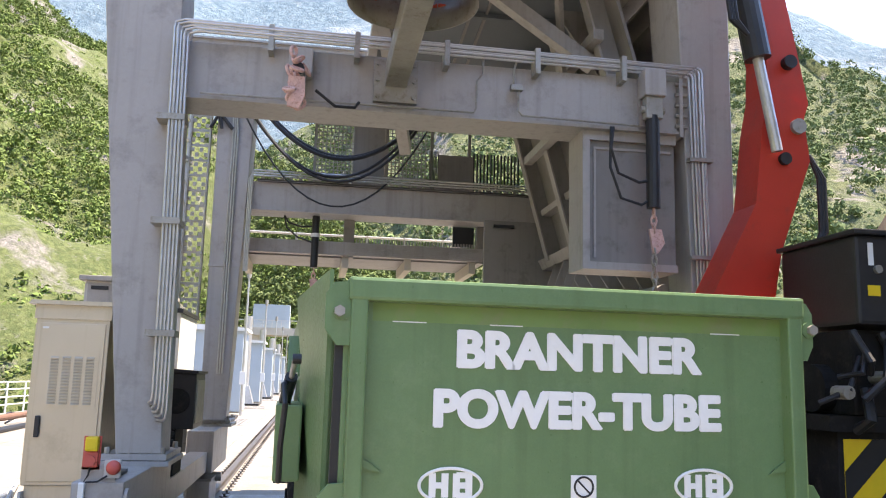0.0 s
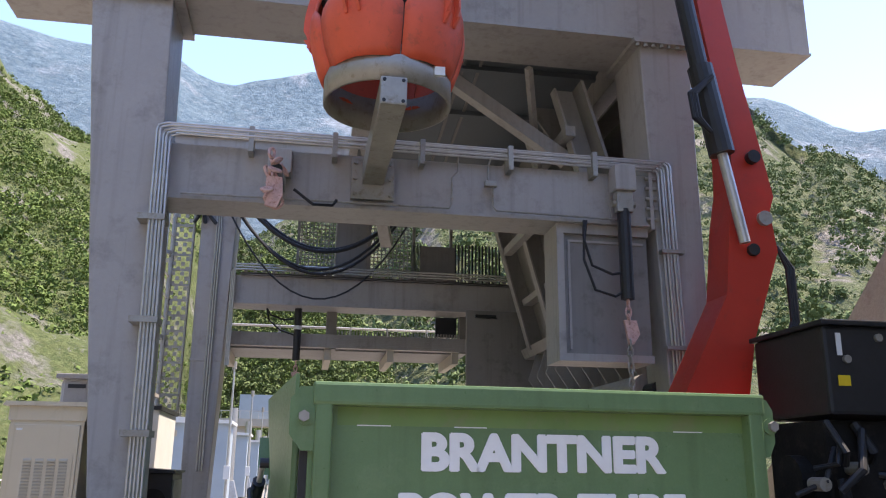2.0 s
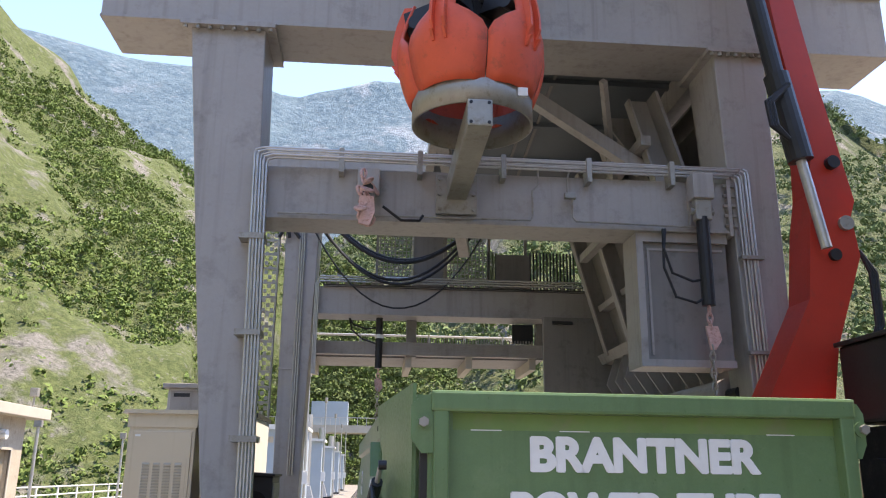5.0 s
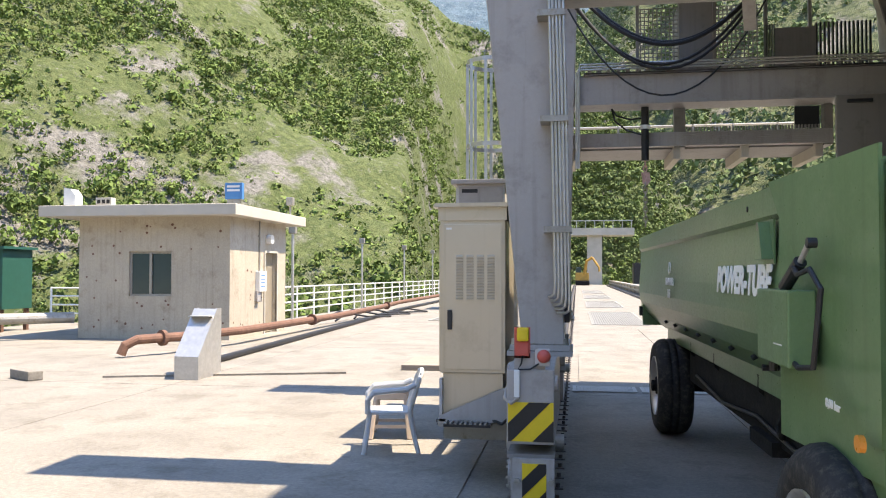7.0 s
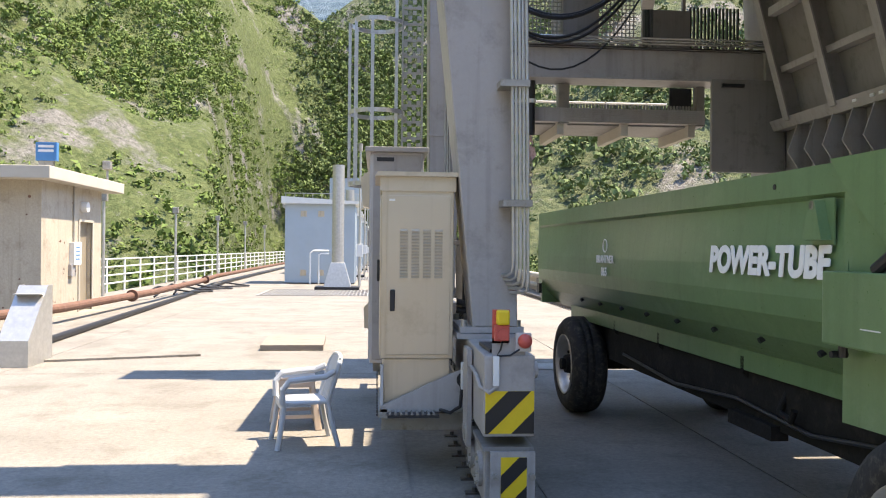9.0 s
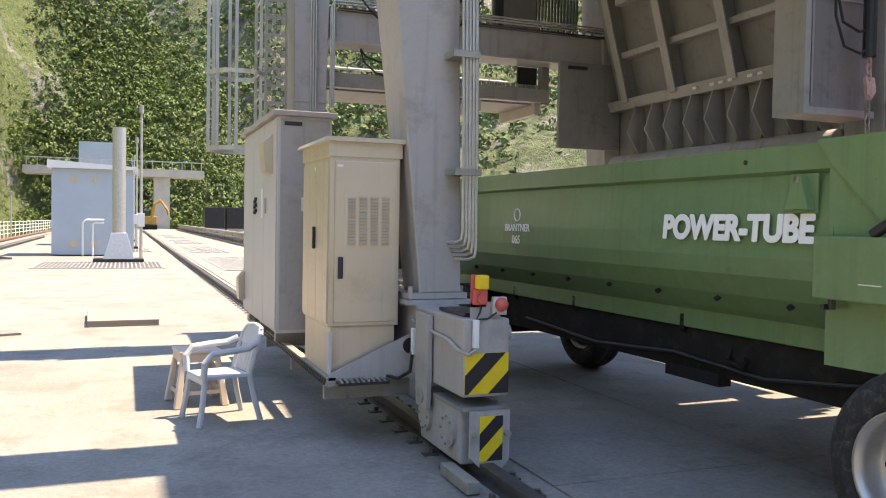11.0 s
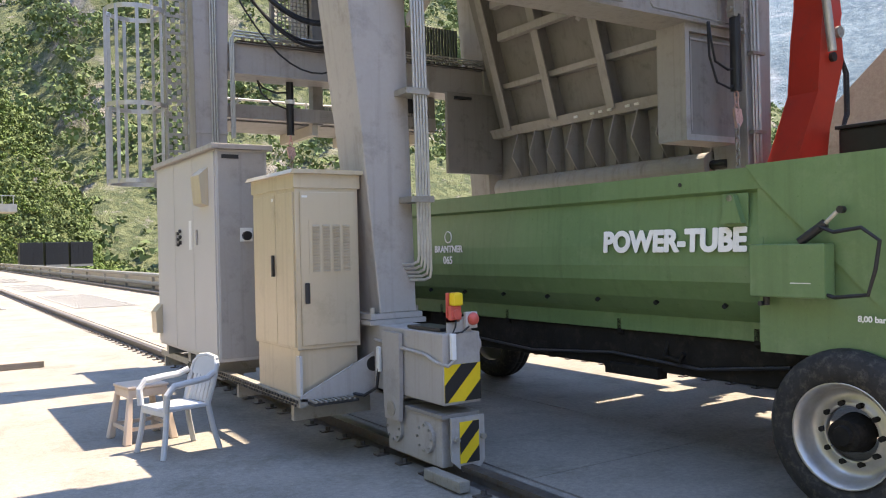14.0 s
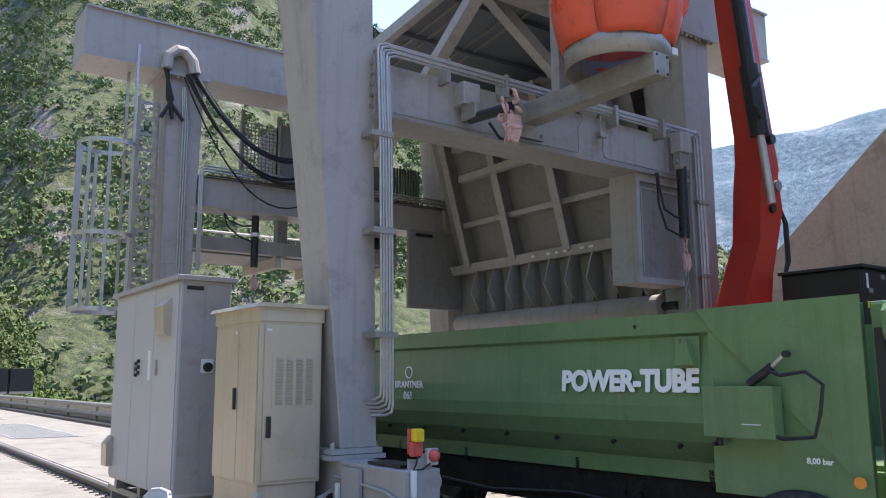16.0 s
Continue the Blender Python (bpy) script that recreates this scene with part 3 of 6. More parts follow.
# a thin pair of tubes dropping to a tee on the beam
part("air_pipe", sweep([(2.55, Y1 - 0.03, 4.14), (2.55, Y1 - 0.03, 4.0), (2.5, Y1 - 0.03, 3.94), (2.5, Y1 - 0.03, 3.72), (2.48, Y1 - 0.03, 3.68), (0.4, Y1 - 0.03, 3.67)], 0.009, 6), STEEL_DULL, gantry)
part("air_pipe", sweep([(2.83, Y1 - 0.03, 4.16), (2.80, Y1 - 0.03, 4.05), (2.80, Y1 - 0.03, 3.9), (2.84, Y1 - 0.03, 3.88), (2.84, Y1 - 0.03, 3.72), (2.87, Y1 - 0.03, 3.685), (3.95, Y1 - 0.03, 3.67)], 0.009, 6), STEEL_DULL, gantry)
part("air_tee", box(2.77, Y1 - 0.06, 3.88, 2.87, Y1 - 0.01, 3.93, bevel=0.008), STEEL_DULL, gantry)

# rear conduits and the perforated cable tray on the rear leg
for i in range(3):
    part("conduit", sweep([(0.16 + 0.03 * i, Y2 - 0.03, 1.6), (0.16 + 0.03 * i, Y2 - 0.03, 4.7), (0.13 + 0.02 * i, Y2 - 0.03, 5.2)], 0.011, 6), STEEL, gantry)
    part("conduit", sweep([(0.40 + 0.02 * i, Y2 - 0.03, 2.9), (0.40 + 0.02 * i, Y2 - 0.03, 4.12 + 0.03 * i), (0.45, Y2 - 0.03, 4.16 + 0.035 * i), (4.25, Y2 - 0.03, 4.16 + 0.035 * i)], 0.012, 6), STEEL, gantry)
bm = bmesh.new()
for r in range(40):
    z = 2.35 + 0.065 * r
    for c in range(4):
        if (r + c) % 2 == 0:
            add_box(bm, -0.36 + 0.055 * c, Y2 - 0.02, z, -0.315 + 0.055 * c, Y2 - 0.005, z + 0.05)
add_box(bm, -0.38, Y2 - 0.05, 2.3, -0.36, Y2 + 0.06, 5.0)
add_box(bm, -0.14, Y2 - 0.05, 2.3, -0.12, Y2 + 0.06, 5.0)
for r in range(14):
    add_box(bm, -0.36, Y2 - 0.012, 2.3 + 0.2 * r, -0.14, Y2, 2.33 + 0.2 * r)
part("cable_tray", bm, STEEL_DULL, gantry, "perforated galvanised cable tray")
# tray along the rear beam
bm = bmesh.new()
for r in range(60):
    add_box(bm, 0.55 + 0.06 * r, Y2 - 0.01, 4.125 + 0.035 * (r % 2), 0.595 + 0.06 * r, Y2 + 0.0, 4.155 + 0.035 * (r % 2))
add_box(bm, 0.5, Y2, 4.11, 4.3, Y2 + 0.15, 4.125)
add_box(bm, 0.5, Y2 + 0.0, 4.10, 4.3, Y2 + 0.012, 4.13)
part("cable_tray", bm, GREY_DARK, gantry)

# caged ladder
lad = part("ladder", bmesh.new(), STEEL, gantry, "galvanised caged ladder")
LX, LY = -0.68, Y2 + 0.1
for y in (LY - 0.2, LY + 0.2):
    part("ladder_rail", box(-0.46, y - 0.015, 2.3, -0.43, y + 0.015, 5.6), STEEL, lad)
for k in range(11):
    part("rung", tube((-0.445, LY - 0.2, 2.4 + 0.28 * k), (-0.445, LY + 0.2, 2.4 + 0.28 * k), 0.012, seg=6), STEEL, lad)
for z in (2.32, 3.2, 4.3):
    bm = bmesh.new()
    n = 20
    for k in range(n):
        a0, a1 = math.pi * 2 * k / n, math.pi * 2 * (k + 1) / n
        for r0, r1 in ((0.33, 0.345),):
            q = [(LX + r * math.cos(a), LY + r * math.sin(a), z + dz) for a, r, dz in ((a0, r0, 0), (a1, r0, 0), (a1, r0, 0.05), (a0, r0, 0.05), (a0, r1, 0), (a1, r1, 0), (a1, r1, 0.05), (a0, r1, 0.05))]
            vv = [bm.verts.new(c) for c in q]
            for f in ((0, 1, 2, 3), (5, 4, 7, 6), (3, 2, 6, 7), (1, 0, 4, 5)):
                bm.faces.new([vv[i] for i in f])
    bmesh.ops.remove_doubles(bm, verts=bm.verts, dist=0.001)
    part("hoop", bm, STEEL, lad)
for a in (100, 140, 180, 220, 260):
    x, y = LX + 0.338 * math.cos(radians(a)), LY + 0.338 * math.sin(radians(a))
    part("cage_bar", box(x - 0.018, y - 0.006, 2.32, x + 0.018, y + 0.006, 4.34), STEEL, lad)

# rear platform under the cab: frame, grating, rails
pf = part("platform", box(0.26, Y2 + 0.5, 3.20, 3.6, Y2 + 1.5, 3.23), GREY_DARK, gantry, "steel walkway platform with railings")
part("platform_beam", box(0.26, Y2 + 0.34, 3.22, 3.6, Y2 + 0.48, 3.40, bevel=0.004), GREY, pf)
part("platform_beam", box(0.26, Y2 + 1.5, 3.22, 3.6, Y2 + 1.62, 3.38, bevel=0.004), GREY, pf)
for x in (0.3, 1.65, 2.5, 3.4):
    part("bracket", box(x, Y2 + 0.4, 3.06, x + 0.09, Y2 + 1.55, 3.22), CONCRETE_LIGHT, pf)
for k in range(44):
    part("slat", box(1.75 + 0.04 * k, Y2 + 0.36, 3.40, 1.765 + 0.04 * k, Y2 + 0.40, 3.46), GREY_DARK, pf)
for k in range(7):
    part("louvre", box(1.74, Y2 + 0.33, 3.24 + 0.024 * k, 3.52, Y2 + 0.345, 3.252 + 0.024 * k), GREY, pf)
part("post", box(1.66, Y2 + 0.36, 3.2, 1.80, Y2 + 0.5, 3.72), GREY_DARK, pf)
part("post", box(3.50, Y2 + 0.36, 3.2, 3.6, Y2 + 0.5, 3.72), GREY_DARK, pf)
for z in (3.55, 3.68):
    part("railing", tube((0.3, Y2 + 1.5, z), (3.5, Y2 + 1.5, z), 0.018, seg=8), STEEL, pf)
for x in (1.0, 2.05, 2.6, 3.2):
    part("railing_post", tube((x, Y2 + 1.5, 3.3), (x, Y2 + 1.5, 3.70), 0.018, seg=8), STEEL, pf)
part("vent_panel", box(3.18, Y2 + 0.5, 3.44, 3.48, Y2 + 0.53, 3.72), BLACK, pf)

# driver's cab above the rear beam: mesh sides and dark panels
cab = part("cab", box(1.75, Y2 + 0.55, 4.2, 2.18, Y2 + 1.3, 5.15), GREY_DARK, gantry, "operator cab with mesh screens and dark door")
part("cab_door", box(2.95, Y2 + 0.5, 4.22, 3.45, Y2 + 0.55, 4.75), GREY_DARK, cab)
for k in range(14):
    part("grille_bar", box(3.45 + 0.05 * k, Y2 + 0.5, 4.2, 3.47 + 0.05 * k, Y2 + 0.54, 4.8), BLACK, cab)
for k in range(7):
    part("grille_bar", box(2.82 + 0.02 * k, Y2 + 0.5, 4.2, 2.828 + 0.02 * k, Y2 + 0.54, 4.8), BLACK, cab)
def screen(x0, x1, z0, z1, y, step=0.055):
    bm = bmesh.new()
    x = x0
    while x <= x1:
        add_box(bm, x, y, z0, x + 0.014, y + 0.008, z1)
        x += step
    z = z0
    while z <= z1:
        add_box(bm, x0, y + 0.001, z, x1, y + 0.007, z + 0.012)
        z += step
    return part("mesh_screen", bm, GREY_DARK, cab)
screen(1.2, 1.75, 4.2, 5.15, Y2 + 0.7)
screen(2.2, 2.85, 4.2, 5.2, Y2 + 0.9)
for x in (1.2, 1.75, 2.2, 2.85, 3.4):
    part("screen_post", box(x, Y2 + 0.64, 4.15, x + 0.04, Y2 + 0.69, 5.3), GREY_DARK, cab)

# hopper with sloping ribbed side between the far legs
HX = 4.18
hop = part("hopper", box(4.62, 0.9, 2.3, 4.7, 4.75, 5.3), GREY_DARK, gantry, "ribbed grey steel discharge hopper")
def slanted(y0, y1, za, zb, xa, xb, t=0.03):
    """A plate along y that leans from xa at za to xb at zb."""
    return prism([(xa, za), (xa + t, za), (xb + t, zb), (xb, zb)], y1 - y0, Matrix.Translation((0, y0, 0)) @ FRONT)
part("chute_plate", slanted(0.85, 4.65, 3.15, 5.25, 4.45, 3.85), GREY_DARK, hop)
part("chute_rail", slanted(0.85, 4.7, 3.08, 3.2, 4.30, 4.24, 0.14), GREY, hop)
part("chute_rail", slanted(0.85, 4.3, 3.72, 3.79, 4.16, 4.14, 0.12), GREY, hop)
for y in (1.1, 2.15, 3.2, 4.2):
    part("chute_rib", slanted(y, y + 0.03, 3.15, 5.25, 4.24, 3.66, 0.22), GREY_DARK, hop)
    part("rib_flange", slanted(y - 0.05, y + 0.08, 3.15, 5.25, 4.23, 3.65, 0.02), GREY, hop)
for k in range(9):
    y = 1.02 + 0.38 * k
    fin = prism([(4.5, 3.10), (4.5, 2.42), (4.40, 2.42), (4.18, 2.75), (4.30, 3.10)], 0.02, Matrix.Translation((0, y, 0)) @ FRONT)
    part("fin", fin, GREY, hop)
    part("tooth_plate", prism([(-0.16, 3.08), (0.16, 3.08), (0.05, 2.42), (-0.05, 2.42)], 0.012, Matrix.Translation((4.42, y + 0.19, 0)) @ SIDE), GREY_DARK, hop)
part("back_plate", box(4.48, 0.9, 2.4, 4.5, 4.7, 3.12), GREY_DARK, hop)
part("drum", tube((4.32, 0.75, 2.33), (4.32, 4.5, 2.33), 0.14, seg=24), GREY, hop)
part("drum_shaft", tube((4.32, 0.55, 2.33), (4.32, 0.78, 2.33), 0.05, seg=12), BLACK, hop)
for k in range(7):
    part("tag", box(4.22, 1.25 + 0.2 * k + 0.25 * (k % 3), 3.12, 4.235, 1.32 + 0.2 * k + 0.25 * (k % 3), 3.15), WHITE_PAINT, hop)
# blind plate below the rear beam
part("blind_plate", box(3.5, 4.66, 2.56, 4.45, 4.72, 3.72, bevel=0.004), GREY_DARK, gantry)
part("plate_latch", box(3.62, 4.62, 3.62, 3.9, 4.66, 3.66), BLACK, gantry)
# upper braces and the roof sheets above
for a, b in (((2.12, 1.2, 5.67), (3.82, 1.25, 4.58)), ((1.6, 0.5, 5.3), (2.3, 3.6, 4.3))):
    bm = bmesh.new()
    p, q = Vector(a), Vector(b)
    d = q - p
    add_box(bm, -0.065, -0.065, 0, 0.065, 0.065, d.length, Matrix.Translation(p) @ d.to_track_quat("Z", "Y").to_matrix().to_4x4())
    part("brace", bm, GREY, gantry)
# the lean-to roof rises towards the front girder
PITCH = Matrix(((1, 0, 0, 0), (0, 1, 0, 0), (0, -0.115, 1, 0.546), (0, 0, 0, 1)))
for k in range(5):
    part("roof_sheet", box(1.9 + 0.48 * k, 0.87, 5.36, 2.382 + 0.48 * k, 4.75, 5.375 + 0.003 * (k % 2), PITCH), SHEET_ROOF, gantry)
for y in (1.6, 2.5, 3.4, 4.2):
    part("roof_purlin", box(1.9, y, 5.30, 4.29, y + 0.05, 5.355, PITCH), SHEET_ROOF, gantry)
for x in (2.15, 2.32, 2.85, 3.02):
    part("roof_batten", box(x, 0.9, 5.335, x + 0.03, 4.7, 5.357, PITCH), GREY_DARK, gantry)
part("hopper_cover", box(4.41, 1.02, 5.33, 5.0, 4.76, 5.356), GREY_DARK, gantry)
part("roof_edge", box(1.80, 0.87, 5.24, 1.9, 4.75, 5.38, PITCH), GREY, gantry)
part("hopper_gusset", prism([(3.55, 5.30), (3.95, 5.30), (4.16, 4.62), (4.02, 4.62)], 0.03, Matrix.Translation((0, 1.62, 0)) @ FRONT), GREY_DARK, gantry)
for z, x in ((4.72, 3.72), (4.30, 3.84)):
    part("hopper_channel", box(x, 0.95, z, x + 0.10, 3.9, z + 0.10, bevel=0.004), GREY, gantry)
part("tie_strut", sweep([(3.30, 0.7, 5.25), (3.62, 1.6, 4.75), (3.95, 2.4, 4.25)], 0.04, 4), GREY, gantry)

# unseen deck and house on the front girder, added to shade the track below
tr = part("shade_deck", box(1.98, -2.5, 8.1, 6.7, 0.75, 8.25), GREY, gantry, "unseen steel deck added above the front girder to shade the track")
for x in (2.12, 5.3):
    part("shade_deck_foot", box(x - 0.12, 0.15, GZ1 + 0.012, x + 0.12, 0.65, 8.1), GREY, tr)
part("shade_house", box(2.5, -2.3, 8.25, 5.0, -0.35, 9.4, bevel=0.02), GREY, tr)
part("deck_edge", box(1.93, -2.55, 8.05, 1.98, 0.8, 8.35), GREY, tr)

# switch box hung below the front beam beside the far leg
sb = part("counterweight_box", box(3.46, Y1 + 0.1, 2.56, 4.2, Y1 + 0.4, 3.56, bevel=0.006), GREY_DARK, gantry, "grey framed steel box")
part("box_frame", box(3.40, Y1 + 0.06, 2.50, 3.46, Y1 + 0.42, 3.66), GREY, sb)
part("box_frame", box(3.46, Y1 + 0.06, 3.56, 4.2, Y1 + 0.42, 3.66), GREY, sb)
part("box_frame", box(3.46, Y1 + 0.06, 2.50, 4.2, Y1 + 0.42, 2.56), GREY, sb)
part("box_bead", box(3.50, Y1 + 0.085, 3.49, 4.16, Y1 + 0.10, 3.51), GREY, sb)
part("box_bead", box(3.50, Y1 + 0.085, 2.60, 3.52, Y1 + 0.10, 3.49), GREY, sb)

# hook cylinders with chains
def hook_cylinder(x, y, top, tilt, label):
    h = part("hook_cylinder", box(x - 0.09, y - 0.08, top - 0.10, x + 0.09, y + 0.06, top + 0.12, bevel=0.01), GREY, gantry, label)
    part("clevis", box(x - 0.07, y - 0.05, top - 0.28, x + 0.07, y + 0.04, top - 0.10, bevel=0.01), STEEL_DULL, h)
    part("piston", tube((x, y, top - 0.25), (x, y, top - 1.0), 0.055, seg=14), BLACK, h)
    part("clevis_pin", tube((x - 0.1, y, top - 0.2), (x + 0.1, y, top - 0.2), 0.03, seg=10), STEEL_DULL, h)
    return h


def chain(x, y, z0, z1, parent, mat):
    n = int((z0 - z1) / 0.062)
    for k in range(n):
        z = z0 - 0.062 * k
        pts = []
        for i in range(13):
            a = 2 * math.pi * i / 12
            pts.append((x + (0.022 * math.cos(a) if k % 2 else 0), y + (0 if k % 2 else 0.022 * math.cos(a)), z + 0.043 * math.sin(a)))
        part("chain_link", sweep(pts, 0.0085, 6), mat, parent)


hc = hook_cylinder(3.92, Y1 - 0.12, 3.98, 0, "black hook cylinder with faded pink chain")
part("chain_hook", prism([(-0.05, 0.09), (0.05, 0.09), (0.075, -0.02), (0.02, -0.10), (-0.02, -0.10), (-0.03, -0.03)], 0.03, Matrix.Translation((3.93, Y1 - 0.13, 2.72)) @ FRONT), PINK, hc)
chain(3.92, Y1 - 0.12, 2.94, 2.75, hc, PINK)
chain(3.92, Y1 - 0.12, 2.62, 2.05, hc, STEEL_DULL)
hr = part("hook_cylinder", tube((1.28, Y2 + 0.25, 3.72), (1.28, Y2 + 0.25, 3.02), 0.05, seg=14), BLACK, gantry, "black hook cylinder with chain")
part("cylinder_collar", tube((1.28, Y2 + 0.25, 3.48), (1.28, Y2 + 0.25, 3.43), 0.062, seg=14), WHITE_PAINT, hr)
part("chain_hook", prism([(-0.05, 0.09), (0.05, 0.09), (0.07, -0.02), (0.02, -0.08), (-0.03, -0.05)], 0.03, Matrix.Translation((1.28, Y2 + 0.25, 2.78)) @ FRONT), PINK, hr)
chain(1.28, Y2 + 0.25, 2.98, 2.84, hr, PINK)
chain(1.28, Y2 + 0.25, 2.70, 2.1, hr, STEEL_DULL)
# the folded cylinder with bundled pink chain on the front beam
hl = part("hook_cylinder", box(1.04, Y1 - 0.12, 3.86, 1.22, Y1 + 0.04, 4.06, bevel=0.01), GREY, gantry, "folded hook cylinder with pink chain bundle")
part("clevis", box(1.08, Y1 - 0.22, 3.72, 1.18, Y1 - 0.02, 3.86, bevel=0.01), STEEL_DULL, hl)
part("piston", tube((1.13, Y1 - 0.1, 3.74), (1.13, Y1 - 0.62, 3.70), 0.045, seg=14), BLACK, hl)
rng = random.Random(4)
for k in range(16):
    c = Vector((1.13 + rng.uniform(-0.06, 0.06), Y1 - 0.62 + rng.uniform(-0.12, 0.1), 3.78 - 0.021 * k))
    d = Vector((rng.uniform(-1, 1), rng.uniform(-1, 1), rng.uniform(-1, 1))).normalized()
    e = d.orthogonal().normalized()
    part("chain_link", sweep([c + 0.05 * math.cos(2 * math.pi * i / 10) * d + 0.026 * math.sin(2 * math.pi * i / 10) * e for i in range(11)], 0.012, 6), PINK, hl)
part("chain_hook", prism([(-0.05, 0.1), (0.06, 0.1), (0.07, -0.03), (0.03, -0.13), (-0.05, -0.11)], 0.035, Matrix.Translation((1.12, Y1 - 0.68, 3.52)) @ FRONT), PINK, hl)

# hydraulic hoses
for pts in ([(3.60, Y1 - 0.05, 3.64), (3.58, Y1 - 0.08, 3.3), (3.66, Y1 - 0.1, 3.05), (3.82, Y1 - 0.12, 3.0), (3.9, Y1 - 0.12, 3.05)], [(3.62, Y1 - 0.05, 3.64), (3.58, Y1 - 0.1, 3.45), (3.64, Y1 - 0.1, 3.25), (3.8, Y1 - 0.12, 3.18), (3.9, Y1 - 0.12, 3.2)], [(1.25, Y1 - 0.2, 3.7), (1.4, Y1 - 0.16, 3.6), (1.55, Y1 - 0.1, 3.62), (1.58, Y1 - 0.05, 3.68)], [(0.86, Y2 + 0.3, 3.72), (0.9, Y2 + 0.28, 3.55), (1.05, Y2 + 0.25, 3.42), (1.24, Y2 + 0.25, 3.36)], [(0.86, Y2 + 0.3, 3.72), (0.92, Y2 + 0.28, 3.62), (1.1, Y2 + 0.25, 3.56), (1.24, Y2 + 0.25, 3.58)]):
    part("hose", sweep(pts, 0.012, 8), CABLE, gantry)
# slack power cables from the rear girder across to the cab
for p, q, d, r in (((0.2, Y2 - 0.08, 5.5), (2.5, Y2 + 0.2, 5.0), 0.72, 0.028), ((0.2, Y2 - 0.1, 5.46), (2.52, Y2 + 0.1, 5.0), 0.75, 0.028), ((0.15, Y2 - 0.1, 5.35), (2.6, Y2, 5.05), 1.0, 0.02), ((0.18, Y2 - 0.12, 5.35), (2.65, Y2, 5.05), 1.06, 0.02), ((0.12, Y2 - 0.12, 5.3), (2.8, Y2, 5.1), 1.4, 0.012)):
    part("power_cable", sweep(sag(p, q, d, 18), r, 8), CABLE, gantry)
for i in range(3):
    part("power_cable", sweep([(0.2, Y2 - 0.08, 5.5), (0.12, Y2 - 0.1, 5.62), (0.0, Y2 - 0.1, 5.6), (-0.08 - 0.02 * i, Y2 - 0.08, 5.4), (-0.06 + 0.03 * i, Y2 - 0.06, 5.0), (0.15 - 0.14 * i, Y2 - 0.05, 4.75)], 0.024, 8), CABLE, gantry)
part("cable_saddle", sweep([(-0.1, Y2 - 0.1, 5.38), (-0.08, Y2 - 0.1, 5.55), (0.02, Y2 - 0.1, 5.64), (0.12, Y2 - 0.1, 5.64), (0.22, Y2 - 0.1, 5.54), (0.26, Y2 - 0.1, 5.38)], 0.07, 10), GREY, gantry)

# dark plain lettering shapes on the girder and a floodlight
for k, x in enumerate((-0.86, -0.60, -0.36, -0.12)):
    part("logo_bar", prism([(0, 0), (0.2, 0), (0.24, 0.16), (0.06, 0.16)] if k % 2 else [(0, 0), (0.22, 0), (0.2, 0.18), (0.05, 0.16)], 0.004, Matrix.Translation((x, Y1 - 0.026, 5.64)) @ FRONT), STRIPE_BLACK, gantry)
fl = part("floodlight", box(1.40, Y1 - 0.16, 5.78, 1.58, Y1 - 0.06, 5.92, bevel=0.01), BLACK, gantry, "small square floodlight")
part("floodlight_lens", box(1.42, Y1 - 0.168, 5.80, 1.56, Y1 - 0.16, 5.90), CONCRETE_LIGHT, fl)

# ---- running gear of the near leg ----
def striped(x0, x1, z0, z1, y, parent, n=4):
    """A hazard board: yellow plate with slanted black bands, facing the road."""
    plate = part("hazard_plate", box(x0, y - 0.004, z0, x1, y, z1), YELLOW, parent, "yellow and black hazard stripes")
    w, h = x1 - x0, z1 - z0
    step = (w + h) / n
    for k in range(n):
        if k % 2 == 0:
            continue
        c0, c1 = k * step - h, (k + 1) * step - h
        # band between the lines x - z = c0 and x - z = c1, cut by the plate
        poly = [(0, 0), (w, 0), (w, h), (0, h)]
        for s, c in ((1, c0), (-1, c1)):
            out = []
            for i, p in enumerate(poly):
                q = poly[(i + 1) % len(poly)]
                fp, fq = s * ((p[0] - p[1]) - c), s * ((q[0] - q[1]) - c)
                if fp >= 0:
                    out.append(p)
                if (fp >= 0) != (fq >= 0):
                    k2 = fp / (fp - fq)
                    out.append((p[0] + (q[0] - p[0]) * k2, p[1] + (q[1] - p[1]) * k2))
            poly = out
        if len(poly) > 2:
            part("stripe", prism(poly, 0.003, Matrix.Translation((x0, y - 0.0075, z0)) @ FRONT), STRIPE_BLACK, plate)
    return plate


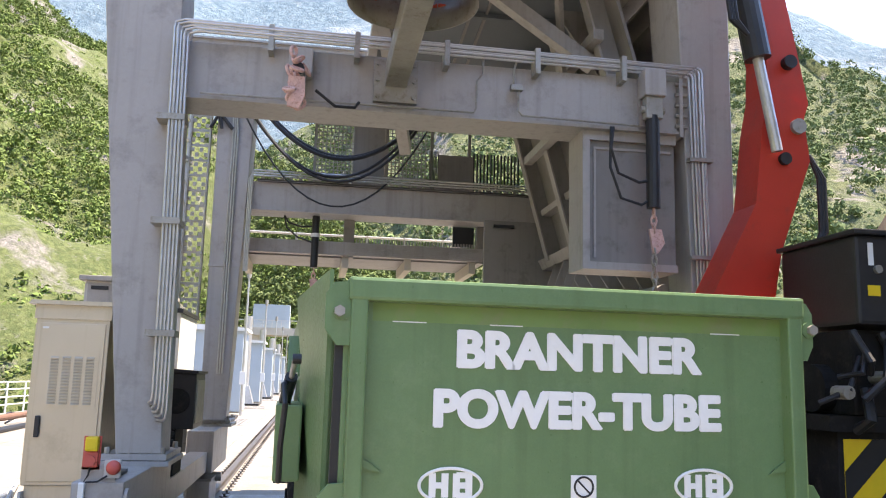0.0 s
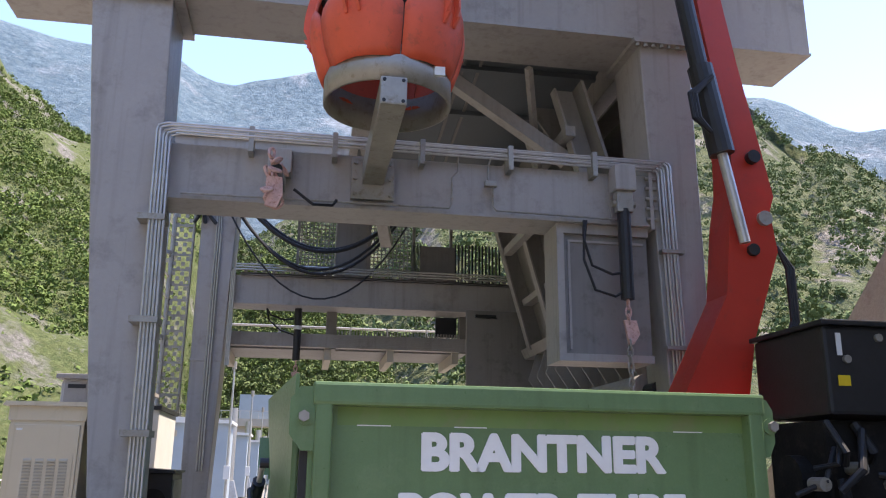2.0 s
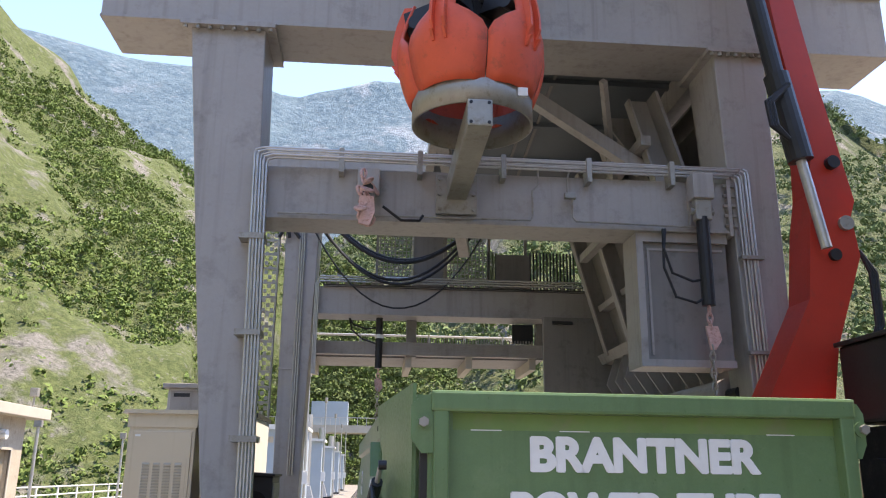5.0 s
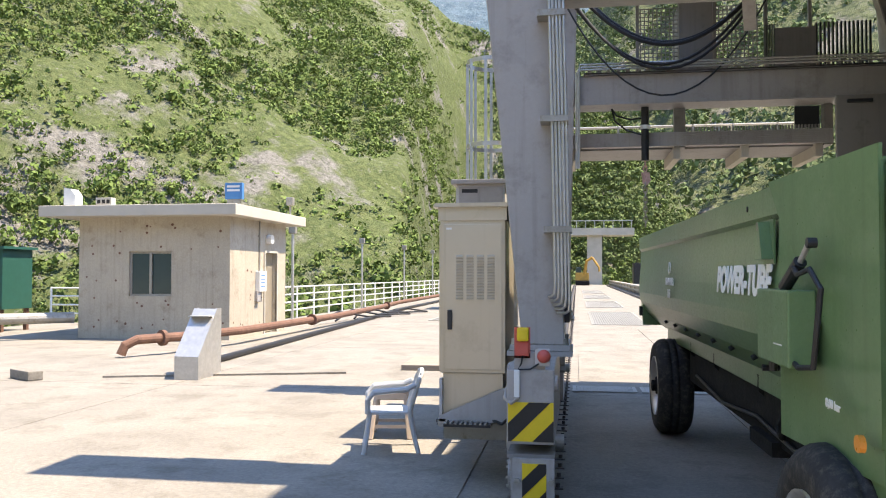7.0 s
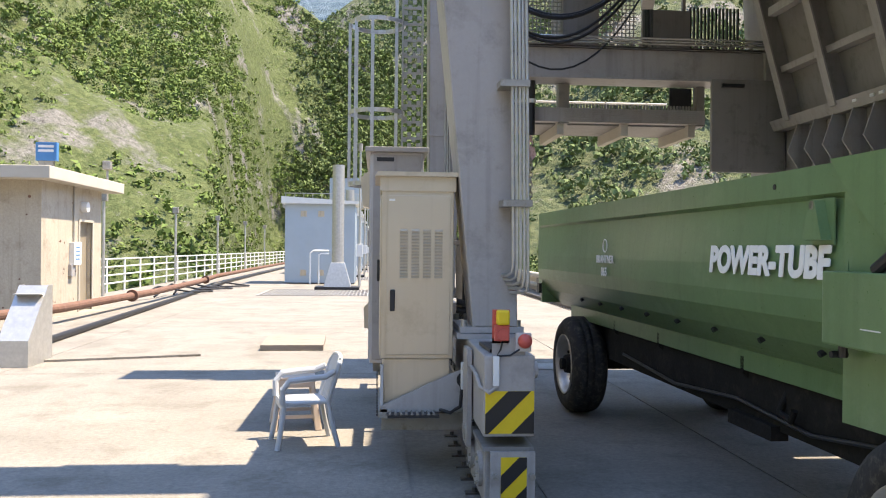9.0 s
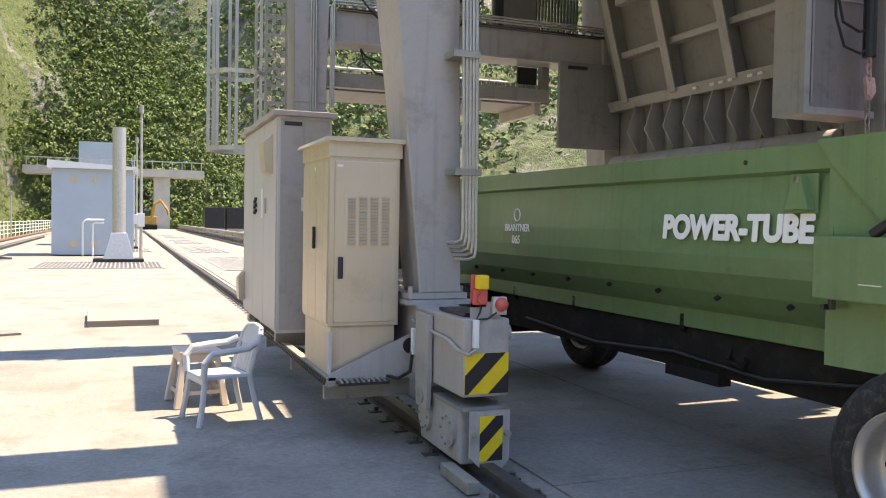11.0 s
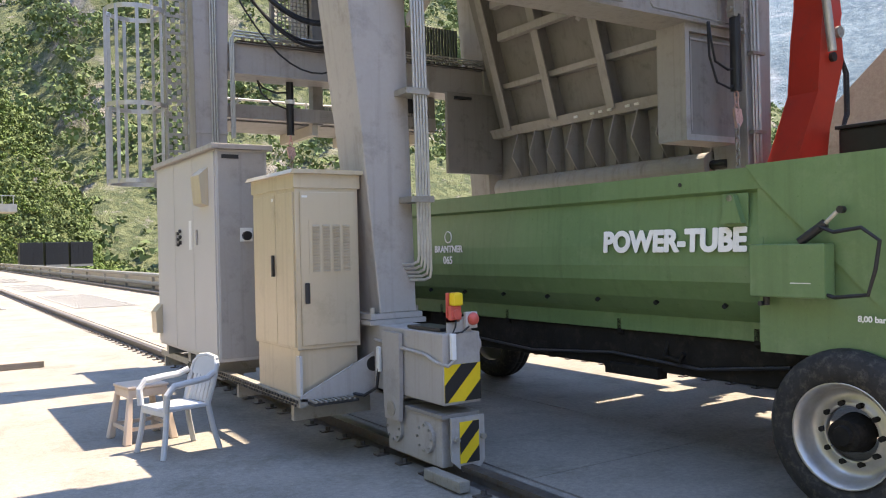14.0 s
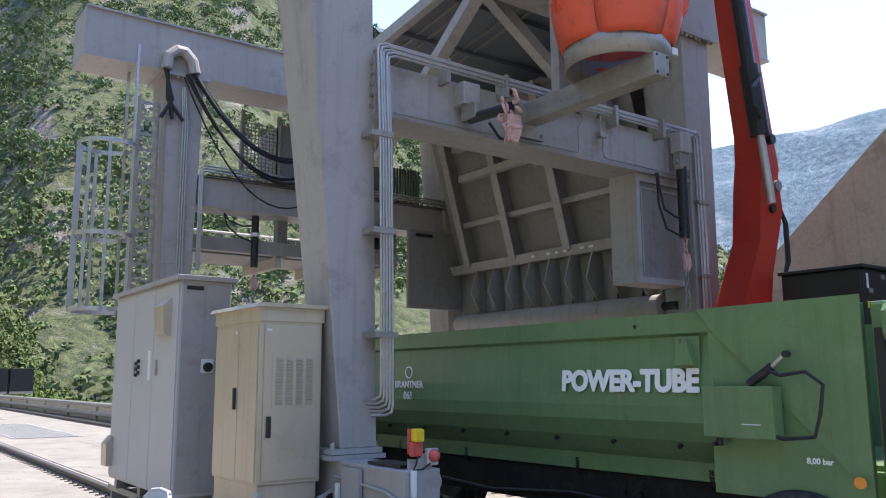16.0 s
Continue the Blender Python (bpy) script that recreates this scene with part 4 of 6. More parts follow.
def bogie(x, y0, y1, near):
    """Balance beam, wheel box and buffers under a leg."""
    b = part("bogie_beam", box(x - 0.15, y0, 0.48, x + 0.15, y1, 0.95, bevel=0.012), GREY, gantry, "welded steel bogie beam")
    part("flange_plate", box(x - 0.22, y0 + 0.86, 0.95, x + 0.26, y0 + 1.54, 0.985), GREY, b)
    part("flange_plate", box(x - 0.2, y0 + 0.88, 0.99, x + 0.24, y0 + 1.52, 1.03), GREY, b)
    for k in range(6):
        for yy in (y0 + 0.92, y0 + 1.47):
            part("bolt", tube((x - 0.17 + 0.075 * k, yy, 0.97), (x - 0.17 + 0.075 * k, yy, 1.075), 0.021, seg=8), STEEL_DULL, b)
    w = part("wheel_box", box(x - 0.13, y0 + 0.06, 0.06, x + 0.13, y0 + 0.78, 0.39, bevel=0.01), GREY, b)
    part("wheel_box_lid", box(x - 0.15, y0 + 0.02, 0.39, x + 0.15, y0 + 0.5, 0.415), GREY_DARK, b)
    part("pivot_plate", prism([(-0.10, 0.30), (0.10, 0.30), (0.12, 0.5), (0.12, 0.92), (-0.12, 0.92), (-0.12, 0.5)], 0.03, Matrix.Translation((x - 0.19, y0 + 0.62, 0)) @ SIDE), GREY, b)
    part("pivot_pin", tube((x - 0.2, y0 + 0.62, 0.38), (x + 0.2, y0 + 0.62, 0.38), 0.055, seg=16), STEEL_DULL, b)
    for yy in (y0 + 0.24, y0 + 0.66):
        part("wheel", tube((x - 0.05, yy, 0.235), (x + 0.05, yy, 0.235), 0.15, seg=24), RAIL, b)
        cap = part("axle_cap", tube((x - 0.155, yy, 0.235), (x - 0.125, yy, 0.235), 0.105, seg=24), GREY, b)
        for k in range(8):
            a = 2 * math.pi * k / 8
            part("bolt", tube((x - 0.168, yy + 0.085 * math.cos(a), 0.235 + 0.085 * math.sin(a)), (x - 0.15, yy + 0.085 * math.cos(a), 0.235 + 0.085 * math.sin(a)), 0.009, seg=6), STEEL_DULL, cap)
    if near:
        pl = part("buffer_plate", prism([(-0.13, 0.36), (0.13, 0.36), (0.13, 0.06), (0.08, 0.0), (-0.04, 0.0), (-0.13, 0.08)], 0.02, Matrix.Translation((x + 0.02, y0 - 0.03, 0.04)) @ FRONT), GREY, b)
        striped(x - 0.05, x + 0.10, 0.10, 0.37, y0 - 0.032, b)
        for sx in (-0.08, 0.13):
            part("bolt", tube((x + sx, y0 - 0.06, 0.26), (x + sx, y0 - 0.02, 0.26), 0.02, seg=8), STEEL_DULL, b)
        striped(x - 0.14, x + 0.145, 0.50, 0.745, y0 - 0.001, b)
        part("rail_sweeper", box(x - 0.24, y0 - 0.3, 0.0, x - 0.16, y0 + 0.12, 0.07, bevel=0.008), STEEL_DULL, b)
        part("lifting_eye", tube((x + 0.15, y0 + 0.06, 0.86), (x + 0.17, y0 + 0.06, 0.86), 0.05, seg=16), GREY, b)
        part("sensor_pipe", sweep([(x - 0.165, y0 + 0.9, 0.84), (x - 0.165, y0 + 0.2, 0.80), (x - 0.165, y0 + 0.05, 0.76), (x - 0.12, y0 - 0.02, 0.74), (x - 0.07, y0 - 0.03, 0.78)], 0.012, 8), GREY, b)
        part("sensor", box(x - 0.10, y0 - 0.04, 0.78, x - 0.065, y0 - 0.01, 0.95, bevel=0.005), WHITE_PAINT, b)
        part("sensor", box(x - 0.20, y0 + 0.78, 0.62, x - 0.175, y0 + 0.82, 0.80, bevel=0.005), WHITE_PAINT, b)
        part("hose", sweep([(x - 0.19, y0 + 0.8, 0.64), (x - 0.2, y0 + 0.82, 0.5), (x - 0.26, y0 + 0.9, 0.44), (x - 0.4, y0 + 1.0, 0.47)], 0.012, 8), CABLE, b)
        part("tool", box(x - 0.12, y0 + 0.1, 0.955, x + 0.06, y0 + 0.5, 0.975, turn(0, 0, 0, "Z", 2)), BLACK, b)
        # alarm post with beacon
        al = part("alarm_bracket", box(x - 0.13, y0 + 0.02, 0.95, x + 0.12, y0 + 0.03, 1.08), GREY, b, "alarm bracket with beacon and horn")
        part("alarm_plate", box(x - 0.13, y0 + 0.02, 1.04, x - 0.0, y0 + 0.03, 1.29), LAMP_RED, al)
        part("beacon_base", box(x - 0.12, y0 - 0.03, 1.06, x - 0.01, y0 + 0.02, 1.18, bevel=0.01), LAMP_RED, al)
        part("beacon_ring", tube((x - 0.06, y0 - 0.045, 1.11), (x - 0.06, y0 - 0.03, 1.11), 0.04, seg=20), LAMP_RED, al)
        part("beacon", box(x - 0.105, y0 - 0.06, 1.18, x - 0.01, y0 + 0.02, 1.29, bevel=0.018), YELLOW, al, "yellow warning beacon")
        hn = bmesh.new()
        bmesh.ops.create_uvsphere(hn, u_segments=16, v_segments=10, radius=0.055, matrix=Matrix.Translation((x + 0.11, y0 - 0.02, 1.06)))
        part("horn", hn, LAMP_RED, al, smooth=True)
        part("horn_base", box(x + 0.04, y0 - 0.02, 0.98, x + 0.16, y0 + 0.02, 1.12, bevel=0.01), GREY_LIGHT, al)
        part("alarm_cable", sweep([(x - 0.06, y0 - 0.02, 1.06), (x - 0.07, y0 - 0.02, 1.0), (x - 0.10, y0 - 0.02, 0.95), (x + 0.0, y0 - 0.02, 0.955), (x + 0.07, y0 - 0.02, 1.0)], 0.008, 6), CABLE, al)
        al.scale = (0.78, 0.78, 0.78)
        al.location = (0.22 * x, 0.22 * y0, 0.22 * 0.95)
    return b


bogie(0.11, -0.6, 1.1, True)
bogie(4.52, -0.6, 1.1, True)
bogie(0.11, 4.0, 5.6, False)
bogie(4.52, 4.0, 5.6, False)
# tie beam with cable chain along the rail between the legs
tie = part("tie_beam", box(0.0, 1.1, 0.50, 0.2, 4.0, 0.72, bevel=0.006), GREY, gantry)
for k in range(9):
    part("tie_slot", box(-0.012, 1.2 + 0.3 * k, 0.55, 0.0, 1.4 + 0.3 * k, 0.60), BLACK, tie)
# cabinet carrier along the rail
part("carrier_beam", box(-0.64, 0.34, 0.40, -0.58, 4.2, 0.46), STEEL_DULL, gantry)
bm = bmesh.new()
for k in range(46):
    add_box(bm, -0.655, 0.36 + 0.06 * k, 0.43, -0.645, 0.395 + 0.06 * k, 0.45)
    add_box(bm, -0.655, 0.39 + 0.06 * k, 0.405, -0.645, 0.425 + 0.06 * k, 0.42)
part("perforated_strip", bm, BLACK, gantry)
for y in (0.5, 1.7, 3.0, 4.1):
    part("carrier_bracket", box(-0.62, y, 0.28, 0.0, y + 0.05, 0.40), STEEL_DULL, gantry)

# ---- cabinets ----
def cream_cabinet():
    c = empty("switch_cabinet", -0.63, 0.37, 0.46)
    W, D, H = 0.50, 0.85, 1.62
    part("plinth", box(0.02, 0.03, 0.0, W - 0.02, D, 0.34, bevel=0.004), CREAM, c)
    part("body", box(0, 0.012, 0.34, W, D, H - 0.10, bevel=0.006), CREAM, c)
    part("roof", prism([(-0.05, H - 0.02), (W + 0.05, H - 0.02), (W + 0.03, H + 0.01), (-0.03, H + 0.01)], D + 0.09, Matrix.Translation((0, -0.045, 0)) @ FRONT), CREAM, c)
    part("roof_band", box(-0.012, -0.004, H - 0.12, W + 0.012, D + 0.012, H - 0.018), CREAM, c)
    d = part("front_door", box(0.035, 0.0, 0.37, W - 0.025, 0.012, H - 0.15, bevel=0.003), CREAM, c)
    part("door_handle", box(0.06, -0.02, 0.67, 0.095, 0.0, 0.82, bevel=0.008), BLACK, d, "black handle")
    part("vent_plate", box(0.10, -0.004, 0.88, W - 0.05, 0.0, 1.27), CREAM, d)
    for col in range(4):
        for r in range(16):
            part("louvre", prism([(0, 0), (0, 0.013), (-0.012, 0.0)], 0.055, Matrix.Translation((0.125 + 0.08 * col, -0.004, 0.90 + 0.0215 * r)) @ SIDE), CREAM, d)
    part("label_tag", box(0.05, -0.003, H - 0.19, 0.09, 0.0, H - 0.175), WHITE_PAINT, d)
    for y0, y1 in ((0.03, 0.36), (0.37, 0.83)):
        s = part("side_door", box(-0.010, y0, 0.36, 0.0, y1, H - 0.15, bevel=0.003), CREAM, c)
        if y0 > 0.2:
            part("door_handle", box(-0.03, 0.39, 0.86, -0.01, 0.42, 1.02, bevel=0.006), BLACK, s, "black handle")
            part("label_tag", box(-0.013, 0.40, H - 0.2, -0.01, 0.43, H - 0.175), WHITE_PAINT, s)
    br = part("side_bracket", prism([(0.0, -0.02), (0.0, 0.02), (0.62, 0.30), (0.72, 0.30), (0.72, 0.12), (0.52, -0.02)], 0.02, Matrix.Translation((0.0, -0.03, 0.0)) @ FRONT), GREY, c)
    part("bracket_hole", tube((0.58, -0.036, 0.20), (0.58, -0.028, 0.20), 0.055, seg=20), STRIPE_BLACK, br)
    part("apron", box(0.0, -0.02, 0.02, 0.02, 0.05, 0.30), GREY_LIGHT, c)
    st = part("step_grid", box(0.05, -0.14, -0.04, 0.40, 0.0, -0.02), BLACK, c)
    for k in range(9):
        part("step_bar", box(0.06 + 0.037 * k, -0.145, -0.02, 0.075 + 0.037 * k, 0.0, -0.008), STEEL_DULL, st)
    return tagged(c, "stained stainless steel switch cabinet on a bracket beside the leg", "cabinet")


def grey_cabinet():
    c = empty("control_cabinet", -0.72, 1.88, 0.56)
    W, D, H = 0.46, 2.0, 1.84
    part("body", box(0.0, 0, 0, W, D, H, bevel=0.008), GREY_LIGHT, c)
    part("roof", box(-0.05, -0.05, H, W + 0.04, D + 0.05, H + 0.045, bevel=0.006), GREY, c)
    for y0, y1 in ((0.02, 0.66), (0.67, 1.30), (1.31, 1.98)):
        part("side_door", box(-0.012, y0, 0.03, 0.0, y1, H - 0.02, bevel=0.003), GREY_LIGHT, c)
    # darker grey than the doors paints the shade on the front face
    part("front_panel_shaded", box(0.02, -0.008, 0.03, W - 0.02, 0.0, H - 0.02, bevel=0.003), GREY, c)
    v = part("vent_hood", prism([(0, 0), (-0.06, 0.02), (-0.08, 0.27), (0, 0.34)], 0.26, Matrix.Translation((-0.012, 0.18, 1.36)) @ FRONT), CREAM, c)
    part("vent_hood", prism([(0, 0), (-0.06, 0.0), (-0.07, 0.22), (0, 0.30)], 0.2, Matrix.Translation((-0.012, 1.85, 0.12)) @ FRONT), CREAM, c)
    part("notice", box(-0.016, 0.72, 0.98, -0.012, 0.80, 1.25), WHITE_PAINT, c)
    part("handle", box(-0.03, 0.52, 1.02, -0.012, 0.55, 1.16, bevel=0.005), GREY, c)
    part("handle", box(-0.03, 1.20, 1.02, -0.012, 1.23, 1.16, bevel=0.005), GREY, c)
    for k in range(3):
        part("switch_knob", tube((-0.035, 1.08, 1.05 + 0.055 * k), (-0.012, 1.08, 1.05 + 0.055 * k), 0.018, seg=10), BLACK, c)
        part("switch_knob", tube((-0.035, 1.15, 1.03 + 0.055 * k), (-0.012, 1.15, 1.03 + 0.055 * k), 0.015, seg=10), BLACK, c)
    part("name_tag", box(0.05, -0.014, H - 0.08, 0.2, -0.008, H - 0.045), BLACK, c)
    sw = part("main_switch", box(0.20, -0.016, 1.04, 0.31, -0.008, 1.16), WHITE_PAINT, c)
    part("switch_knob", tube((0.255, -0.05, 1.09), (0.255, -0.016, 1.09), 0.04, seg=20), BLACK, sw, "black rotary knob")
    for y in (0.2, 1.0, 1.8):
        part("foot", box(0.03, y, -0.1, W - 0.03, y + 0.08, 0.0), STEEL_DULL, c)
    return tagged(c, "tall grey steel control cabinet with three doors and vent hoods", "cabinet")


cream_cabinet()
grey_cabinet()


def dark_unit():
    """The black fan unit between the legs."""
    c = empty("cooling_unit", 0.06, 1.6, 1.12)
    part("casing", box(0, 0, 0, 0.28, 0.6, 0.48, bevel=0.01), BLACK, c)
    part("hood", prism([(-0.02, 0.48), (0.30, 0.48), (0.30, 0.50), (-0.02, 0.52)], 0.66, Matrix.Translation((0, -0.03, 0)) @ FRONT), BLACK, c)
    part("fan", tube((0.13, -0.012, 0.24), (0.13, 0.0, 0.24), 0.11, seg=24), UNDER, c)
    part("side_panel", box(0.28, 0.05, 0.05, 0.29, 0.55, 0.42), STEEL_DULL, c)
    for k in range(5):
        part("hose", sweep([(-0.05, -0.05, 0.0 - 0.07 * k), (0.05, -0.08, -0.02 - 0.07 * k), (0.12, -0.02, -0.04 - 0.07 * k)], 0.028, 8), CABLE, c)
    part("stand", box(0.0, 0.05, -0.41, 0.13, 0.5, 0.0), UNDER, c)
    return tagged(c, "black fan cooling unit beside the gantry leg", "cooling unit")


dark_unit()
wb = empty("display_board", -0.02, 2.45, 1.46)
part("board", box(0, 0, 0, 0.06, 1.1, 0.72, bevel=0.006), WHITE_PAINT, wb)
part("board_frame", box(-0.01, -0.02, 0.72, 0.08, 1.12, 0.76), BLACK, wb)
for y in (0.1, 1.0):
    part("board_post", box(0.01, y, -0.70, 0.05, y + 0.05, 0.0), STEEL_DULL, wb)
tagged(wb, "white sheet board with dark frame behind the leg", "board")

# ---- tipping trailer ----
def trailer():
    t = empty("tipping_trailer", 1.12, -3.02, 0, 2.0)
    side_fittings = []
    SX, SY = 0.22, 0.19
    W, L = 2.06, 6.5
    GA, GB = 0.33, 2.03
    zt, zb = 1.95, 1.02
    body = part("tub", bmesh.new(), GREEN, t, "green steel tub")
    # side skin: rolled top edge, flat upper part, lower part leaning inwards
    prof = [(0.24, 0.97), (0.15, 1.04), (0.05, 1.14), (-0.02, 1.26), (-0.035, 1.36), (-0.03, 1.50), (0.0, 1.80), (-0.03, 1.82), (-0.03, 1.95), (0.05, 1.95), (0.05, 1.34), (0.30, 1.02)]
    for sx in (1, -1):
        pts = [(SX + p[0] if sx == 1 else W - p[0], p[1]) for p in (prof if sx == 1 else prof[::-1])]
        part("side_wall", prism(pts, L - 0.98, Matrix.Translation((0, 0.96, 0)) @ FRONT), GREEN, body)
    part("floor_pan", box(SX + 0.26, 0.1, 0.99, W - 0.26, L, 1.06), GREEN, body)
    fr = bmesh.new()
    add_prism(fr, [(L - 0.08, 1.0), (L - 0.02, 1.0), (L + 0.10, 1.25), (L + 0.14, 1.55), (L + 0.10, 1.95), (L, 1.95)], W - SX, Matrix.Translation((SX, 0, 0)) @ SIDE)
    part("front_wall", fr, GREEN, body)
    part("sill", box(SX + 0.20, 0.1, 0.88, SX + 0.28, L - 0.5, 1.03, bevel=0.008), GREEN, body)
    part("sill", box(W - 0.28, 0.1, 0.88, W - 0.20, L - 0.5, 1.03, bevel=0.008), GREEN, body)
    for k in range(9):
        part("drain_hole", tube((SX + 0.055, 0.75 + 0.55 * k, 1.10), (SX + 0.13, 0.75 + 0.55 * k, 1.14), 0.016, seg=10), STRIPE_BLACK, body)
    part("rim_hole", tube((SX - 0.034, 1.55, 1.88), (SX - 0.02, 1.55, 1.88), 0.014, seg=10), STRIPE_BLACK, body)
    # tailgate
    g = part("tailgate", box(GA + 0.02, -0.01, 0.92, GB - 0.02, 0.05, 1.93, bevel=0.006), GREEN, t, "green tailgate with white lettering")
    part("top_rail", box(GA - 0.01, -0.07, 1.865, GB + 0.01, 0.06, 1.945, bevel=0.012), GREEN, g)
    # faded paint; the colour also holds the sunlight along the top
    part("faded_sunlit_band", box(GA + 0.08, -0.0115, 1.80, GB - 0.06, -0.01, 1.863), GREEN_OLD_SUNLIT, g, "faded yellowish green band with sunlight in its colour")
    part("bottom_rail", box(GA + 0.01, -0.05, 0.88, GB - 0.01, 0.05, 0.96, bevel=0.01), GREEN, g)
    for x in (GA, GB - 0.06):
        part("gate_post", box(x, -0.066, 0.87, x + 0.06, 0.046, 1.875, bevel=0.008), GREEN, g)
    for x, s in ((GA + 0.06, 1), (GB - 0.06, -1)):
        for z in (1.12, 1.30):
            part("gusset", prism([(0, 0), (0.07 * s, -0.01), (0, 0.04)], 0.012, Matrix.Translation((x, -0.02, z)) @ FRONT), GREEN, g)
    for x in (GA + 0.15, GA + 0.5, GB - 0.35):
        part("faded_chip", box(x, -0.0125, 1.798, x + 0.12, -0.0115, 1.802), WHITE_PAINT, g)
    lettering("brand_lettering", "BRANTNER", 0.173, Matrix.Translation((1.168, -0.0125, 1.706)) @ Matrix.Rotation(radians(90), 4, "X"), WHITE, g, 0.005, 1.045, 0.0045)
    lettering("model_lettering", "POWER-TUBE", 0.170, Matrix.Translation((1.17, -0.0125, 1.50)) @ Matrix.Rotation(radians(90), 4, "X"), WHITE, g, 0.005, 1.03, 0.0045)
    for x in (0.70, 1.64):
        ring = [(0.11 * math.cos(a) * 1.0, 0.057 * math.sin(a)) for a in [2 * math.pi * i / 40 for i in range(41)]]
        part("badge_ring", sweep([(x + p[0], -0.013, 1.247 + p[1]) for p in ring], 0.006, 6), WHITE, g)
        for k in (-1, 1):
            for dx in (-0.022, 0.022):
                part("badge_bar", box(x + k * 0.042 + dx - 0.012, -0.0145, 1.207, x + k * 0.042 + dx + 0.012, -0.010, 1.287), WHITE, g)
            for dz in ((0.0,) if k < 0 else (-0.034, 0.0, 0.034)):
                part("badge_bar", box(x + k * 0.042 - 0.022, -0.0142, 1.237 + dz, x + k * 0.042 + 0.022, -0.0105, 1.257 + dz), WHITE, g)
    sx, sz = 1.18, 1.233
    sg = part("warning_sticker", box(sx - 0.047, -0.0145, sz - 0.05, sx + 0.047, -0.0105, sz + 0.05), WHITE, g, "white warning sticker")
    part("sticker_ring", sweep([(sx + 0.034 * math.cos(2 * math.pi * i / 24), -0.015, sz + 0.01 + 0.034 * math.sin(2 * math.pi * i / 24)) for i in range(25)], 0.004, 6), STRIPE_BLACK, sg)
    part("sticker_bar", box(-0.034, -0.0165, -0.003, 0.034, -0.0145, 0.003, turn(sx, 0, sz + 0.01, "Y", 45)), STRIPE_BLACK, sg)
    part("sticker_text", box(sx - 0.035, -0.0165, sz - 0.042, sx + 0.035, -0.0145, sz - 0.034), STRIPE_BLACK, sg)
    # bolted ears at the tail corners, facing the road
    for x, sd in ((GA + 0.012, -1), (GB - 0.012, 1)):
        for z in (1.825, 1.155):
            ear = [(0, -0.115), (0.055, -0.115), (0.098, -0.06), (0.098, 0.06), (0.06, 0.10), (0, 0.105)]
            pts = [(sd * p[0] * (1.0 if sd < 0 else 0.62), p[1]) for p in ear]
            hp = part("corner_ear", flip_up(prism(pts, 0.022, Matrix.Translation((x, -0.055, z)) @ FRONT)), GREEN, t)
            part("washer", tube((x + sd * 0.042, -0.062, z), (x + sd * 0.042, -0.052, z), 0.03, seg=20), GREEN, hp)
            part("bolt", tube((x + sd * 0.05, -0.078, z), (x + sd * 0.05, -0.058, z), 0.02, seg=6), STEEL_DULL, hp)
        part("corner_post", box(min(x, x + sd * 0.03), -0.03, 0.80, max(x, x + sd * 0.03), 0.05, 1.93, bevel=0.005), GREEN, t)
    part("rear_wing", prism([(SX - 0.028, 0.99), (SX + 0.01, 0.99), (GA - 0.03, 0.085), (GA - 0.06, 0.085)], 1.07, Matrix.Translation((0, 0, 0.86))), GREEN, t)
    part("rear_post", prism([(0.085, 0.70), (0.19, 0.70), (0.30, 1.15), (0.30, 1.90), (0.23, 1.94), (0.085, 1.94)], 0.03, Matrix.Translation((GA - 0.052, 0, 0)) @ SIDE), GREEN, t)
    part("rear_wing", prism([(W + 0.015, 0.99), (W - 0.02, 0.99), (GB + 0.01, 0.085), (GB + 0.035, 0.085)][::-1], 1.07, Matrix.Translation((0, 0, 0.86))), GREEN, t)
    # solid black block for the shade in the gap beside the tailgate
    part("tail_slot_shade", box(GA - 0.045, -0.02, 1.05, GA - 0.005, 0.03, 1.80), STRIPE_BLACK, t)
    part("side_plate", prism([(0.08, 0.98), (0.08, 1.985), (1.05, 1.962), (0.95, 1.82), (0.60, 1.46), (0.30, 1.14), (0.16, 0.98)], 0.014, Matrix.Translation((SX - 0.05, 0.98, 0)) @ Matrix.Rotation(math.atan2(GA - 0.02 - SX, 0.88), 4, "Z") @ Matrix.Translation((0, -0.98, 0)) @ SIDE), GREEN, t)
    # ram, box and hoses on the side
    bx = part("tool_box", box(-0.125, 0.34, 1.19, -0.02, 0.80, 1.49, bevel=0.008), GREEN, t, "green side locker")
    side_fittings.append(bx)
    part("box_label", box(-0.1265, 0.42, 1.27, -0.125, 0.54, 1.275), WHITE_PAINT, bx)
    part("drain_cock", tube((-0.08, 0.72, 1.14), (-0.08, 0.72, 1.20), 0.018, seg=8), BLACK, bx)
    part("drain_cock", tube((-0.12, 0.74, 1.15), (-0.05, 0.74, 1.15), 0.014, seg=8), BLACK, bx)
    ram = part("gate_ram", tube((-0.09, 0.50, 1.50), (-0.07, 0.36, 1.60), 0.026, seg=12), BLACK, t)
    side_fittings.append(ram)
    part("ram_rod", tube((-0.07, 0.36, 1.60), (-0.06, 0.30, 1.66), 0.012, seg=10), STEEL, ram)
    part("ram_eye", tube((-0.07, 0.28, 1.67), (-0.035, 0.28, 1.67), 0.02, seg=12), BLACK, ram)
    side_fittings.append(part("hose", sweep([(-0.09, 0.38, 1.58), (-0.10, 0.30, 1.55), (-0.10, 0.15, 1.57), (-0.09, 0.06, 1.5), (-0.10, 0.08, 1.35), (-0.10, 0.12, 1.22), (-0.10, 0.3, 1.2), (-0.1, 0.38, 1.22)], 0.011, 8), CABLE, t))
